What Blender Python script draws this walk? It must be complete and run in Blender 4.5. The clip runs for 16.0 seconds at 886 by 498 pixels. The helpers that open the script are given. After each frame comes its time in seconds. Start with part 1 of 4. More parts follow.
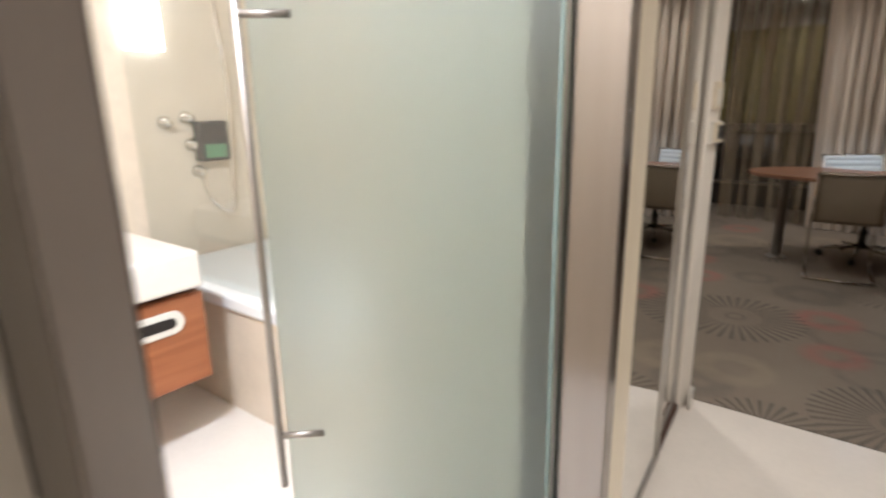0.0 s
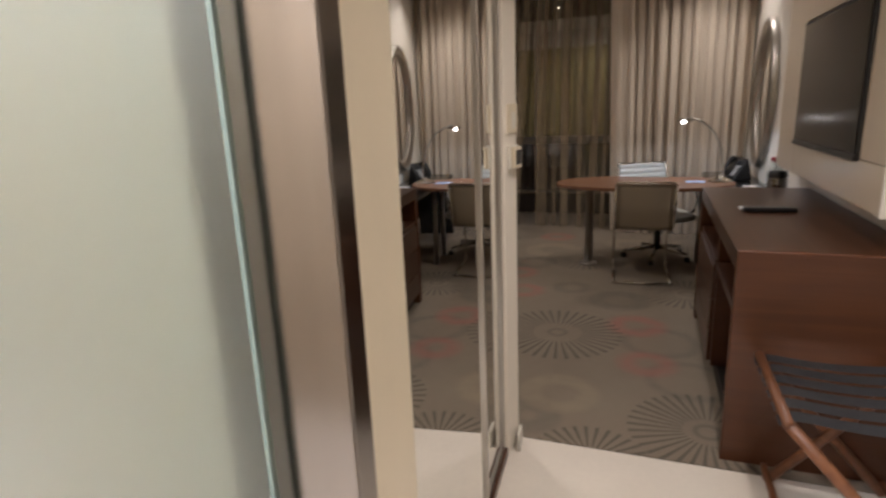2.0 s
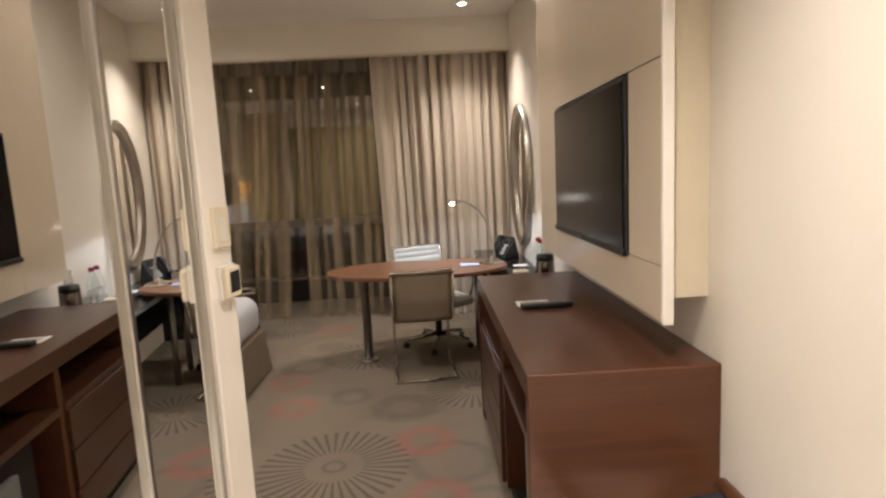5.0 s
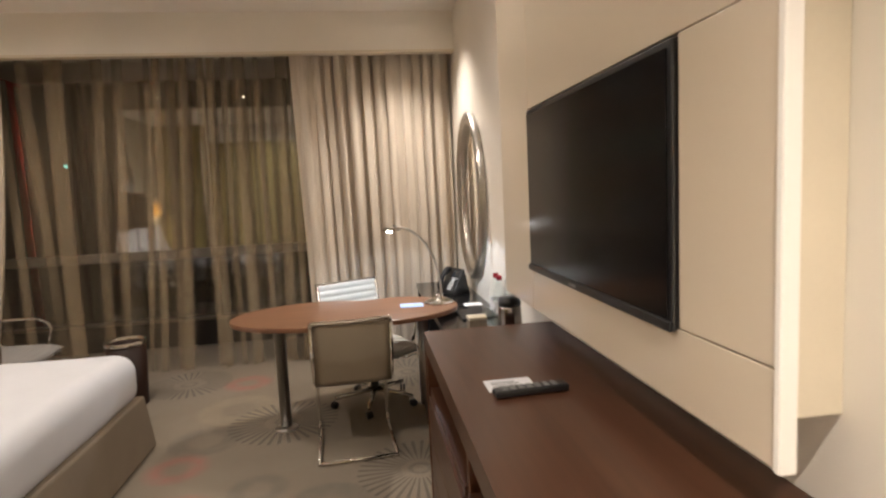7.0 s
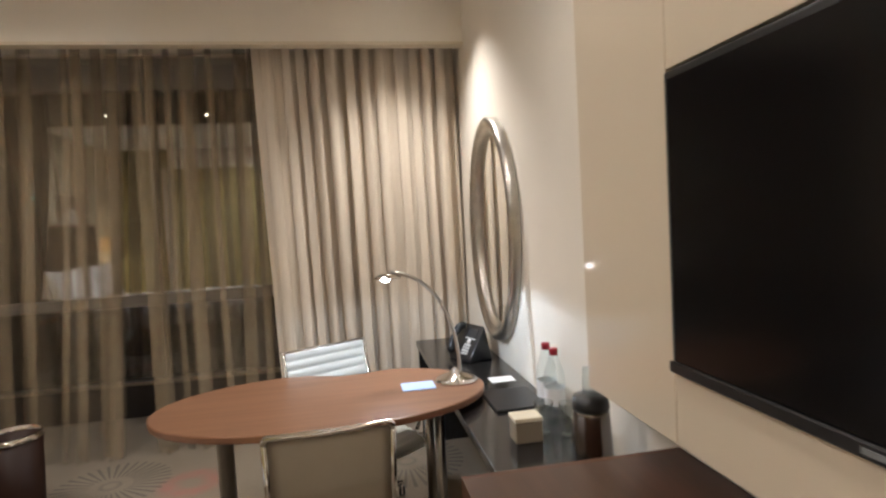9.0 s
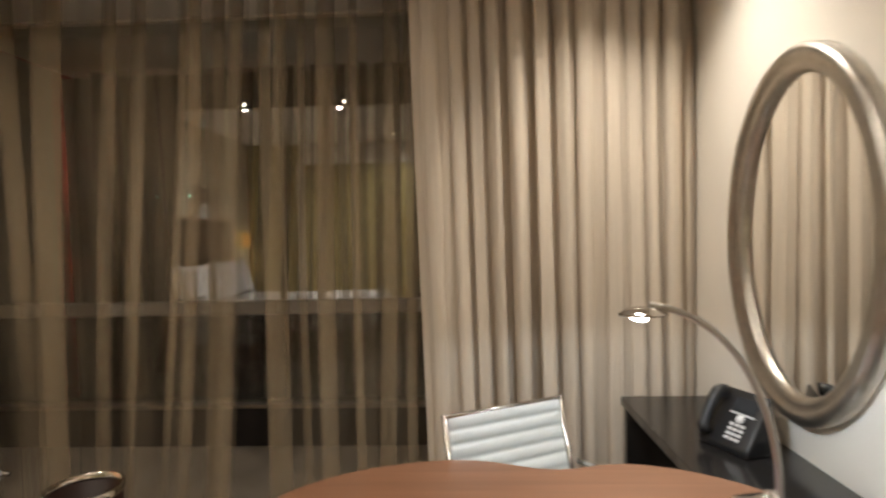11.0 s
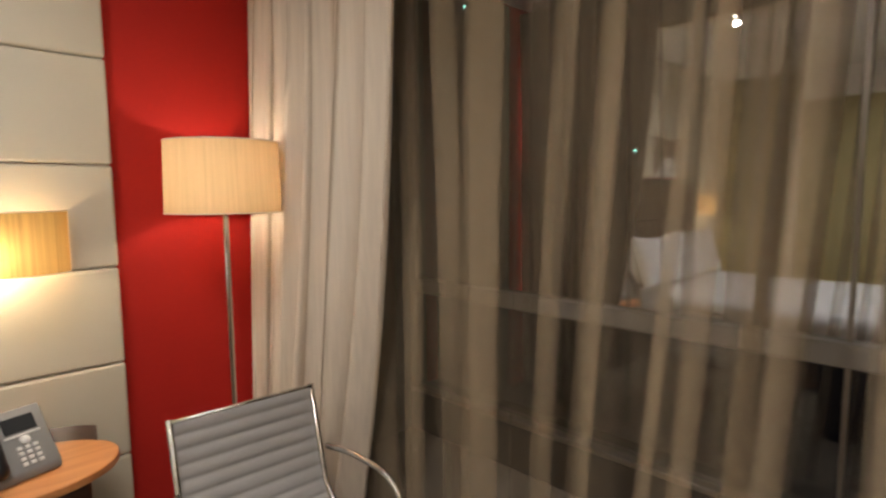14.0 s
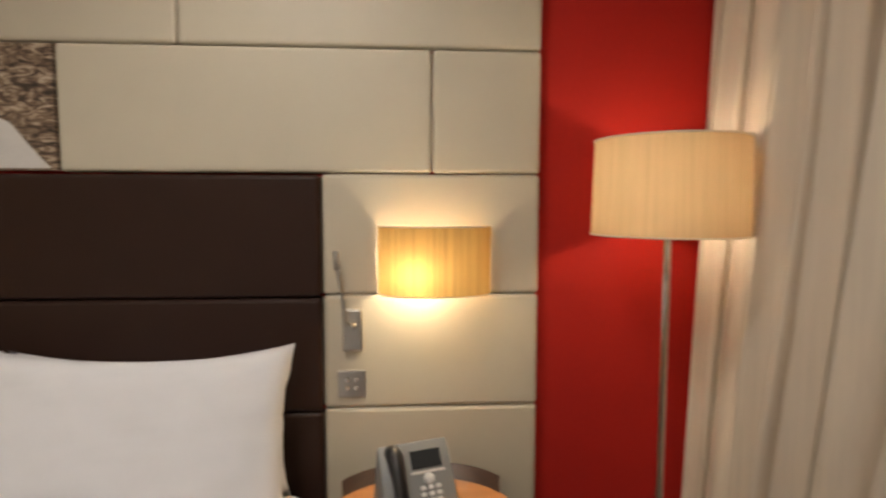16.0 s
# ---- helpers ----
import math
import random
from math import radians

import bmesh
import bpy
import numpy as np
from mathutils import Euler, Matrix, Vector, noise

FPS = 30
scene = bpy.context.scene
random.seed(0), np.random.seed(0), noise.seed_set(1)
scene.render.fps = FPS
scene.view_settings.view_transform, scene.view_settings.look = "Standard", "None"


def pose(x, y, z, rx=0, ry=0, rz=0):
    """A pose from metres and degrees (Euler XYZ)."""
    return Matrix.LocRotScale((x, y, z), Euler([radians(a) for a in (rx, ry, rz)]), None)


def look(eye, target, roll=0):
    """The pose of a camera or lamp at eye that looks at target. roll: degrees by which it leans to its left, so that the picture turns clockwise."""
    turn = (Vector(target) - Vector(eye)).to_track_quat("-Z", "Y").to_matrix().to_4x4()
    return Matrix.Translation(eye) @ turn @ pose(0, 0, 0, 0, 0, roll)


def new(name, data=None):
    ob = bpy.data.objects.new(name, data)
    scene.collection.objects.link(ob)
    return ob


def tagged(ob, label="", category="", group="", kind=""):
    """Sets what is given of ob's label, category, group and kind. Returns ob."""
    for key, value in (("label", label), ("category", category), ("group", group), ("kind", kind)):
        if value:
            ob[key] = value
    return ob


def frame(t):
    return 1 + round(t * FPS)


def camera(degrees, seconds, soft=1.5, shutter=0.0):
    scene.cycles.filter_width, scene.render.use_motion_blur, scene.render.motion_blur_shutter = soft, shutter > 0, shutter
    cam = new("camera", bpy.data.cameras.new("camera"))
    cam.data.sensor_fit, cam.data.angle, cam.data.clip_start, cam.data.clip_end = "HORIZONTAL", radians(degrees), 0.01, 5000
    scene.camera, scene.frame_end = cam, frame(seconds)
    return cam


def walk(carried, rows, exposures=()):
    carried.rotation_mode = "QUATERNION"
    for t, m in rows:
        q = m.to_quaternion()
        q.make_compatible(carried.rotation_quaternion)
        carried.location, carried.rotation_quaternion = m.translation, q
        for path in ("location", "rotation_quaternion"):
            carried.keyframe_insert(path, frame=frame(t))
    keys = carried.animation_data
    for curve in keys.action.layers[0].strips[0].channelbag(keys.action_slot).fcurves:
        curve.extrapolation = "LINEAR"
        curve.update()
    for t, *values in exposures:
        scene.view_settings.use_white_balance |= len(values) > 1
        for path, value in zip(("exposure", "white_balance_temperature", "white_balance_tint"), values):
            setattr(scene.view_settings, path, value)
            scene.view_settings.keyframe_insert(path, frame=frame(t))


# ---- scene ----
cam = camera(76.7, 16.0, soft=2.3, shutter=0.4)
PATH = [
    (0, (0.278, 0.454, 1.371), (-0.887, 1.996, 0.854), -1.0),
    (0.5, (0.299, 0.586, 1.34), (-0.621, 2.277, 0.799), -2.4),
    (1, (0.312, 0.722, 1.381), (-0.585, 2.417, 0.812), -2.4),
    (1.5, (0.269, 0.795, 1.39), (-0.61, 2.503, 0.834), -2.8),
    (2, (0.265, 0.858, 1.407), (-0.42, 2.675, 0.926), -2.4),
    (2.5, (0.268, 0.906, 1.44), (-0.178, 2.801, 0.983), -1.9),
    (3, (0.264, 0.956, 1.428), (-0.042, 2.874, 0.952), -2.3),
    (3.5, (0.27, 1.02, 1.425), (0.025, 2.953, 0.974), -3.0),
    (4, (0.293, 1.169, 1.458), (0.154, 3.136, 1.121), -2.9),
    (6.5, (0.328, 2.061, 1.477), (0.545, 4.035, 1.244), -2.9),
    (7, (0.35, 2.319, 1.483), (0.618, 4.29, 1.276), -2.8),
    (7.5, (0.332, 2.595, 1.499), (0.649, 4.561, 1.319), -2.9),
    (8, (0.344, 2.876, 1.499), (0.698, 4.838, 1.343), -3.1),
    (10.5, (0.177, 4.259, 1.502), (0.277, 6.256, 1.442), -2.0),
    (11, (0.05, 4.561, 1.469), (-0.029, 6.558, 1.405), -1.2),
    (11.5, (-0.08, 4.841, 1.472), (-0.344, 6.821, 1.39), -1.4),
    (12, (-0.167, 5.119, 1.459), (-0.643, 7.059, 1.355), -1.1),
    (12.5, (-0.289, 5.404, 1.598), (-1.001, 7.265, 1.429), -1.5),
    (13, (-0.48, 5.597, 1.591), (-1.43, 7.347, 1.403), -1.2),
    (13.5, (-0.69, 5.756, 1.59), (-1.875, 7.355, 1.389), -1.1),
    (14, (-0.838, 5.931, 1.572), (-2.243, 7.34, 1.368), -0.5),
    (14.5, (-0.95, 6.083, 1.587), (-2.545, 7.273, 1.39), -0.2),
    (15, (-1.105, 6.153, 1.586), (-2.877, 7.057, 1.383), -0.0),
    (15.5, (-1.321, 6.172, 1.582), (-3.238, 6.717, 1.411), 0.1),
    (16, (-1.497, 6.155, 1.589), (-3.486, 6.287, 1.428), 0.1),
]
# the clip's camera opens up as it leaves the bright bathroom, and again before the dark window
EXPOSURES = [(0, -0.92, 5600, 10), (0.5, -1.15, 5700, 11), (1.5, -1.2, 5850, 13), (2.5, -0.85, 6000, 14), (3.5, -0.58, 6000, 15), (4, -0.46, 6100, 13), (6.5, -0.16, 6250, 11), (8, 0.1, 5900, 10),
             (10.5, -0.35, 5750, 5), (11.5, -0.08, 6900, 9), (12.2, 0.2, 7100, 9), (13.0, 0.3, 6400, 9), (13.5, 0.25, 6000, 9), (15, -0.15, 5750, 8), (16, -0.25, 6100, 9)]
walk(cam, [(t, look(eye, target, roll)) for t, eye, target, roll in PATH], EXPOSURES)

# ---------------------------------------------------------------- world and lights
world = bpy.data.worlds.new("night")
world.use_nodes = True
world.node_tree.nodes["Background"].inputs[0].default_value = (0.012, 0.013, 0.018, 1)
world.node_tree.nodes["Background"].inputs[1].default_value = 0.12
scene.world = world

WARM = (1.0, 0.88, 0.75)
AMBER = (1.0, 0.74, 0.45)


def spot(name, place, target, watts, degrees, blend=0.6, colour=WARM, radius=0.04):
    lamp = bpy.data.lights.new(name, "SPOT")
    lamp.energy, lamp.spot_size, lamp.spot_blend, lamp.color, lamp.shadow_soft_size = watts, radians(degrees), blend, colour, radius
    ob = new(name, lamp)
    ob.matrix_world = look(place, target)
    return ob


def point(name, place, watts, colour=AMBER, radius=0.03):
    lamp = bpy.data.lights.new(name, "POINT")
    lamp.energy, lamp.color, lamp.shadow_soft_size = watts, colour, radius
    ob = new(name, lamp)
    ob.location = place
    return ob


CEIL = 2.96
LOW_CEIL = 2.62
# recessed ceiling lamps: place, height, watts, cone, softness of its edge
DOWNLIGHTS = [
    (0.70, 6.66, CEIL, 150, 102, 0.85), (0.3, 4.9, CEIL, 44, 168, 0.8), (-1.38, 5.70, CEIL, 80, 173, 0.75), (-2.5, 5.72, CEIL, 66, 173, 0.75),
    (-1.0, 3.75, CEIL, 100, 160, 0.85), (0.56, 2.3, LOW_CEIL, 152, 116, 0.9), (0.5, 0.75, LOW_CEIL, 68, 130, 0.95), (0.5, -0.6, LOW_CEIL, 44, 130, 0.95),
]
for dx, dy, dz, watts, cone, soft_edge in DOWNLIGHTS:
    spot("downlight_beam", (dx, dy, dz - 0.015), (dx, dy, 0), watts, cone, soft_edge, WARM, 0.03)
spot("desk_lamp_beam", (0.505, 6.04, 1.222), (0.56, 6.0, 0), 25, 168, 0.15, (0.82, 0.91, 1.0), 0.015)
point("floor_lamp_bulb", (-3.275, 7.01, 1.63), 34)
for sy in (6.257 - 0.06, 3.49 + 0.06):
    point("sconce_bulb", (-3.445, sy, 1.35), 22, (1.0, 0.79, 0.50))
bath_light = bpy.data.lights.new("bathroom_ceiling_glow", "AREA")
bath_light.energy, bath_light.size, bath_light.color = 150, 0.24, (1.0, 0.98, 0.97)
BATH_LAMP = (-0.56, 0.36)
bath_ob = new("bathroom_ceiling_glow", bath_light)
bath_ob.matrix_world = look((*BATH_LAMP, LOW_CEIL - 0.06), (-1.15, 0.7, 0))


# ---------------------------------------------------------------- materials
def node_mat(name):
    m = bpy.data.materials.new(name)
    m.use_nodes = True
    return m, m.node_tree.nodes, m.node_tree.links, m.node_tree.nodes["Principled BSDF"]


def mat(name, colour, rough=0.5, metal=0.0, var=0.12, scale=6.0, bump=0.0, bump_scale=120.0, stretch=(1, 1, 1), coat=0.0, sheen=0.0, rough_var=0.0):
    """Two scales of noise on colour, fine relief, roughness variation."""
    m, n, l, b = node_mat(name)
    co, mp = n.new("ShaderNodeTexCoord"), n.new("ShaderNodeMapping")
    mp.inputs["Scale"].default_value = stretch
    l.new(co.outputs["Object"], mp.inputs["Vector"])
    big, small, ramp = n.new("ShaderNodeTexNoise"), n.new("ShaderNodeTexNoise"), n.new("ShaderNodeMixRGB")
    big.inputs["Scale"].default_value, big.inputs["Detail"].default_value = scale, 5
    small.inputs["Scale"].default_value, small.inputs["Detail"].default_value = bump_scale, 3
    mix = n.new("ShaderNodeMath")
    mix.operation = "ADD"
    half = n.new("ShaderNodeMath")
    half.operation, half.inputs[1].default_value = "MULTIPLY", 0.5
    l.new(small.outputs[0], half.inputs[0])
    l.new(big.outputs[0], mix.inputs[0])
    l.new(half.outputs[0], mix.inputs[1])
    rng = n.new("ShaderNodeMapRange")
    rng.inputs[1].default_value, rng.inputs[2].default_value = 0.45, 1.05
    l.new(mix.outputs[0], rng.inputs[0])
    l.new(rng.outputs[0], ramp.inputs[0])
    ramp.inputs[1].default_value = (*[max(0.0, c * (1 - var)) for c in colour], 1)
    ramp.inputs[2].default_value = (*[min(1, c * (1 + var)) for c in colour], 1)
    l.new(mp.outputs[0], big.inputs["Vector"])
    l.new(mp.outputs[0], small.inputs["Vector"])
    l.new(ramp.outputs[0], b.inputs["Base Color"])
    b.inputs["Roughness"].default_value, b.inputs["Metallic"].default_value = rough, metal
    b.inputs["Coat Weight"].default_value, b.inputs["Coat Roughness"].default_value = coat, 0.08
    b.inputs["Sheen Weight"].default_value = sheen
    if rough_var:
        rr = n.new("ShaderNodeMapRange")
        rr.inputs[3].default_value, rr.inputs[4].default_value = max(0.02, rough - rough_var), rough + rough_var
        l.new(big.outputs[0], rr.inputs[0])
        l.new(rr.outputs[0], b.inputs["Roughness"])
    if bump:
        bp = n.new("ShaderNodeBump")
        bp.inputs["Strength"].default_value, bp.inputs["Distance"].default_value = bump, 0.002
        l.new(small.outputs[0], bp.inputs["Height"])
        l.new(bp.outputs[0], b.inputs["Normal"])
    return m


def glass_mat(name, tint=(1, 1, 1), rough=0.0, ior=1.45):
    m, n, l, b = node_mat(name)
    b.inputs["Base Color"].default_value = (*tint, 1)
    b.inputs["Transmission Weight"].default_value, b.inputs["Roughness"].default_value, b.inputs["IOR"].default_value = 1.0, rough, ior
    return m


def pane_mat(name, tint, gloss):
    """A thin pane: clear, with a mirror-like sheen by Fresnel."""
    m, n, l, b = node_mat(name)
    n.remove(b)
    clear, shine, facing, mix = n.new("ShaderNodeBsdfTransparent"), n.new("ShaderNodeBsdfGlossy"), n.new("ShaderNodeLayerWeight"), n.new("ShaderNodeMixShader")
    clear.inputs[0].default_value = (*tint, 1)
    shine.inputs["Roughness"].default_value = 0.0
    steep, scaled = n.new("ShaderNodeMath"), n.new("ShaderNodeMath")
    steep.operation, steep.inputs[1].default_value = "POWER", 4.0
    scaled.operation, scaled.inputs[1].default_value, scaled.inputs[2].default_value = "MULTIPLY_ADD", 0.8, gloss
    l.new(facing.outputs["Facing"], steep.inputs[0])
    l.new(steep.outputs[0], scaled.inputs[0])
    l.new(scaled.outputs[0], mix.inputs[0])
    l.new(clear.outputs[0], mix.inputs[1])
    l.new(shine.outputs[0], mix.inputs[2])
    l.new(mix.outputs[0], n["Material Output"].inputs[0])
    return m


def cloth_mat(name, colour, through_share, clear_share=0.0, weave=900.0, var=0.15, streak=(60, 60, 1.5), gather=0.0):
    """Cloth that lets some light through; clear_share is the open weave of a sheer."""
    m, n, l, b = node_mat(name)
    n.remove(b)
    co, mp, no = n.new("ShaderNodeTexCoord"), n.new("ShaderNodeMapping"), n.new("ShaderNodeTexNoise")
    mp.inputs["Scale"].default_value = streak
    no.inputs["Scale"].default_value, no.inputs["Detail"].default_value = 1.0, 4
    l.new(co.outputs["Object"], mp.inputs[0])
    l.new(mp.outputs[0], no.inputs["Vector"])
    col = n.new("ShaderNodeMixRGB")
    col.inputs[1].default_value = (*[c * (1 - var) for c in colour], 1)
    col.inputs[2].default_value = (*[min(1, c * (1 + var)) for c in colour], 1)
    l.new(no.outputs[0], col.inputs[0])
    fine, bp = n.new("ShaderNodeTexNoise"), n.new("ShaderNodeBump")
    fine.inputs["Scale"].default_value = weave
    l.new(co.outputs["Object"], fine.inputs["Vector"])
    l.new(fine.outputs[0], bp.inputs["Height"])
    bp.inputs["Strength"].default_value, bp.inputs["Distance"].default_value = 0.25, 0.001
    dif, tra, mix = n.new("ShaderNodeBsdfDiffuse"), n.new("ShaderNodeBsdfTranslucent"), n.new("ShaderNodeMixShader")
    for s in (dif, tra):
        l.new(col.outputs[0], s.inputs[0])
        l.new(bp.outputs[0], s.inputs["Normal"])
    mix.inputs[0].default_value = through_share
    l.new(dif.outputs[0], mix.inputs[1])
    l.new(tra.outputs[0], mix.inputs[2])
    last = mix
    if clear_share:
        clear, mix2 = n.new("ShaderNodeBsdfTransparent"), n.new("ShaderNodeMixShader")
        mix2.inputs[0].default_value = clear_share
        if gather:
            # the weave stands closer where the cloth is gathered
            wide, at, span = n.new("ShaderNodeTexNoise"), n.new("ShaderNodeMapping"), n.new("ShaderNodeMapRange")
            at.inputs["Scale"].default_value = (9.0, 2.0, 0.25)
            wide.inputs["Scale"].default_value, wide.inputs["Detail"].default_value = 1.0, 3
            span.inputs[1].default_value, span.inputs[2].default_value = 0.36, 0.64
            span.inputs[3].default_value, span.inputs[4].default_value = clear_share - gather, clear_share + gather
            l.new(co.outputs["Object"], at.inputs[0])
            l.new(at.outputs[0], wide.inputs["Vector"])
            l.new(wide.outputs[0], span.inputs[0])
            l.new(span.outputs[0], mix2.inputs[0])
        l.new(mix.outputs[0], mix2.inputs[1])
        l.new(clear.outputs[0], mix2.inputs[2])
        last = mix2
    l.new(last.outputs[0], n["Material Output"].inputs[0])
    return m


def glow_mat(name, colour, strength):
    m, n, l, b = node_mat(name)
    b.inputs["Base Color"].default_value = (*colour, 1)
    b.inputs["Emission Color"].default_value = (*colour, 1)
    b.inputs["Emission Strength"].default_value = strength
    return m


def wood_mat(name, dark, light, rough=0.35, axis="Y", scale=1.0, coat=0.15):
    m, n, l, b = node_mat(name)
    co, mp = n.new("ShaderNodeTexCoord"), n.new("ShaderNodeMapping")
    long, across = 1.6 * scale, 26.0 * scale
    mp.inputs["Scale"].default_value = {"X": (long, across, across), "Y": (across, long, across), "Z": (across, across, long)}[axis]
    l.new(co.outputs["Object"], mp.inputs[0])
    grain, fine, col, bp = n.new("ShaderNodeTexNoise"), n.new("ShaderNodeTexNoise"), n.new("ShaderNodeMixRGB"), n.new("ShaderNodeBump")
    grain.inputs["Scale"].default_value, grain.inputs["Detail"].default_value, grain.inputs["Distortion"].default_value = 1.0, 6, 0.6
    fine.inputs["Scale"].default_value = 7
    l.new(mp.outputs[0], grain.inputs["Vector"])
    l.new(mp.outputs[0], fine.inputs["Vector"])
    rng = n.new("ShaderNodeMapRange")
    rng.inputs[1].default_value, rng.inputs[2].default_value = 0.3, 0.7
    l.new(grain.outputs[0], rng.inputs[0])
    l.new(rng.outputs[0], col.inputs[0])
    col.inputs[1].default_value, col.inputs[2].default_value = (*dark, 1), (*light, 1)
    l.new(col.outputs[0], b.inputs["Base Color"])
    l.new(fine.outputs[0], bp.inputs["Height"])
    bp.inputs["Strength"].default_value, bp.inputs["Distance"].default_value = 0.12, 0.001
    l.new(bp.outputs[0], b.inputs["Normal"])
    b.inputs["Roughness"].default_value, b.inputs["Coat Weight"].default_value, b.inputs["Coat Roughness"].default_value = rough, coat, 0.12
    return m


# carpet: starbursts (x, y, inner, outer, strokes), rose rings and grey rings (x, y, inner, outer)
BURSTS = [(-0.25, 4.23, 0.15, 0.40, 38), (0.55, 3.27, 0.10, 0.34, 36), (0.08, 2.93, 0.08, 0.25, 30), (-0.27, 6.05, 0.12, 0.36, 36), (0.56, 5.2, 0.10, 0.34, 36),
          (-1.16, 7.03, 0.12, 0.34, 36), (0.62, 6.85, 0.12, 0.36, 36), (-2.6, 6.4, 0.12, 0.36, 36)]
ROSES = [(0.22, 4.46, 0.07, 0.20), (0.29, 3.9, 0.06, 0.17), (-0.64, 5.02, 0.07, 0.18), (-0.78, 5.5, 0.07, 0.18), (-0.67, 6.93, 0.07, 0.20), (-2.0, 6.6, 0.07, 0.2)]
GREYS = [(-0.22, 3.2, 0.02, 0.17), (0.09, 4.93, 0.08, 0.24), (-0.28, 5.17, 0.05, 0.17), (0.36, 4.22, 0.15, 0.25), (-0.72, 5.85, 0.08, 0.24), (0.5, 3.75, 0.15, 0.24)]
TANS = [(-0.12, 3.45, 0.07, 0.22), (-0.62, 6.35, 0.1, 0.3), (0.1, 6.7, 0.08, 0.26)]


def carpet_mat():
    m, n, l, b = node_mat("carpet")
    co, sep = n.new("ShaderNodeTexCoord"), n.new("ShaderNodeSeparateXYZ")
    l.new(co.outputs["Object"], sep.inputs[0])

    def calc(op, a, c=None, d=None):
        q = n.new("ShaderNodeMath")
        q.operation = op
        for i, v in enumerate((a, c, d)):
            if v is None:
                continue
            if isinstance(v, (int, float)):
                q.inputs[i].default_value = v
            else:
                l.new(v, q.inputs[i])
        return q.outputs[0]

    def ring(x, y, inner, outer, soft):
        dx, dy = calc("SUBTRACT", sep.outputs[0], x), calc("SUBTRACT", sep.outputs[1], y)
        r = calc("SQRT", calc("ADD", calc("MULTIPLY", dx, dx), calc("MULTIPLY", dy, dy)))
        up = calc("SMOOTH_MIN", 1.0, calc("MAXIMUM", calc("DIVIDE", calc("SUBTRACT", r, inner), soft), 0.0), 0.05)
        down = calc("SMOOTH_MIN", 1.0, calc("MAXIMUM", calc("DIVIDE", calc("SUBTRACT", outer, r), soft), 0.0), 0.05)
        return calc("MULTIPLY", up, down), dx, dy

    def total(masks):
        out = masks[0]
        for k in masks[1:]:
            out = calc("MAXIMUM", out, k)
        return out

    strokes = []
    for x, y, inner, outer, count in BURSTS:
        band, dx, dy = ring(x, y, inner, outer, 0.008)
        wave = calc("SINE", calc("MULTIPLY", calc("ARCTAN2", dy, dx), float(count)))
        line = calc("MINIMUM", calc("MAXIMUM", calc("MULTIPLY", calc("SUBTRACT", wave, 0.25), 3.0), 0.0), 1.0)
        strokes.append(calc("MULTIPLY", band, line))
        core, _, _ = ring(x, y, 0.035, 0.07, 0.012)
        strokes.append(calc("MULTIPLY", core, 0.6))
    rough_edge = n.new("ShaderNodeTexNoise")
    rough_edge.inputs["Scale"].default_value, rough_edge.inputs["Detail"].default_value = 14, 6
    l.new(co.outputs["Object"], rough_edge.inputs["Vector"])
    blot = calc("MINIMUM", calc("MULTIPLY", rough_edge.outputs[0], 1.5), 1.0)
    rose = calc("MULTIPLY", total([ring(rx, ry, inner - 0.03, outer + 0.015, 0.075)[0] for rx, ry, inner, outer in ROSES]), blot)
    grey = calc("MULTIPLY", total([ring(*r, 0.04)[0] for r in GREYS]), blot)
    tan = calc("MULTIPLY", total([ring(*r, 0.05)[0] for r in TANS]), blot)
    pile = n.new("ShaderNodeTexNoise")
    pile.inputs["Scale"].default_value, pile.inputs["Detail"].default_value = 350, 2
    l.new(co.outputs["Object"], pile.inputs["Vector"])
    wide = n.new("ShaderNodeTexNoise")
    wide.inputs["Scale"].default_value, wide.inputs["Detail"].default_value = 2.3, 5
    l.new(co.outputs["Object"], wide.inputs["Vector"])

    def mix(f, a, c, kind="MIX"):
        q = n.new("ShaderNodeMixRGB")
        q.blend_type = kind
        for i, v in enumerate((f, a, c)):
            if isinstance(v, (int, float)):
                q.inputs[i].default_value = v
            elif isinstance(v, tuple):
                q.inputs[i].default_value = (*v, 1)
            else:
                l.new(v, q.inputs[i])
        return q.outputs[0]

    c = mix(wide.outputs[0], (0.20, 0.163, 0.122), (0.28, 0.232, 0.177))
    c = mix(calc("MULTIPLY", grey, 0.6), c, (0.15, 0.13, 0.105))
    c = mix(calc("MULTIPLY", tan, 0.5), c, (0.36, 0.29, 0.20))
    c = mix(calc("MULTIPLY", rose, 0.8), c, (0.37, 0.145, 0.115))
    c = mix(calc("MULTIPLY", total(strokes), 0.66), c, (0.08, 0.068, 0.056))
    c = mix(0.35, c, pile.outputs[0], "OVERLAY")
    l.new(c, b.inputs["Base Color"])
    b.inputs["Roughness"].default_value, b.inputs["Sheen Weight"].default_value, b.inputs["Specular IOR Level"].default_value = 0.95, 0.15, 0.15
    bp = n.new("ShaderNodeBump")
    bp.inputs["Strength"].default_value, bp.inputs["Distance"].default_value = 0.5, 0.004
    l.new(pile.outputs[0], bp.inputs["Height"])
    l.new(bp.outputs[0], b.inputs["Normal"])
    return m


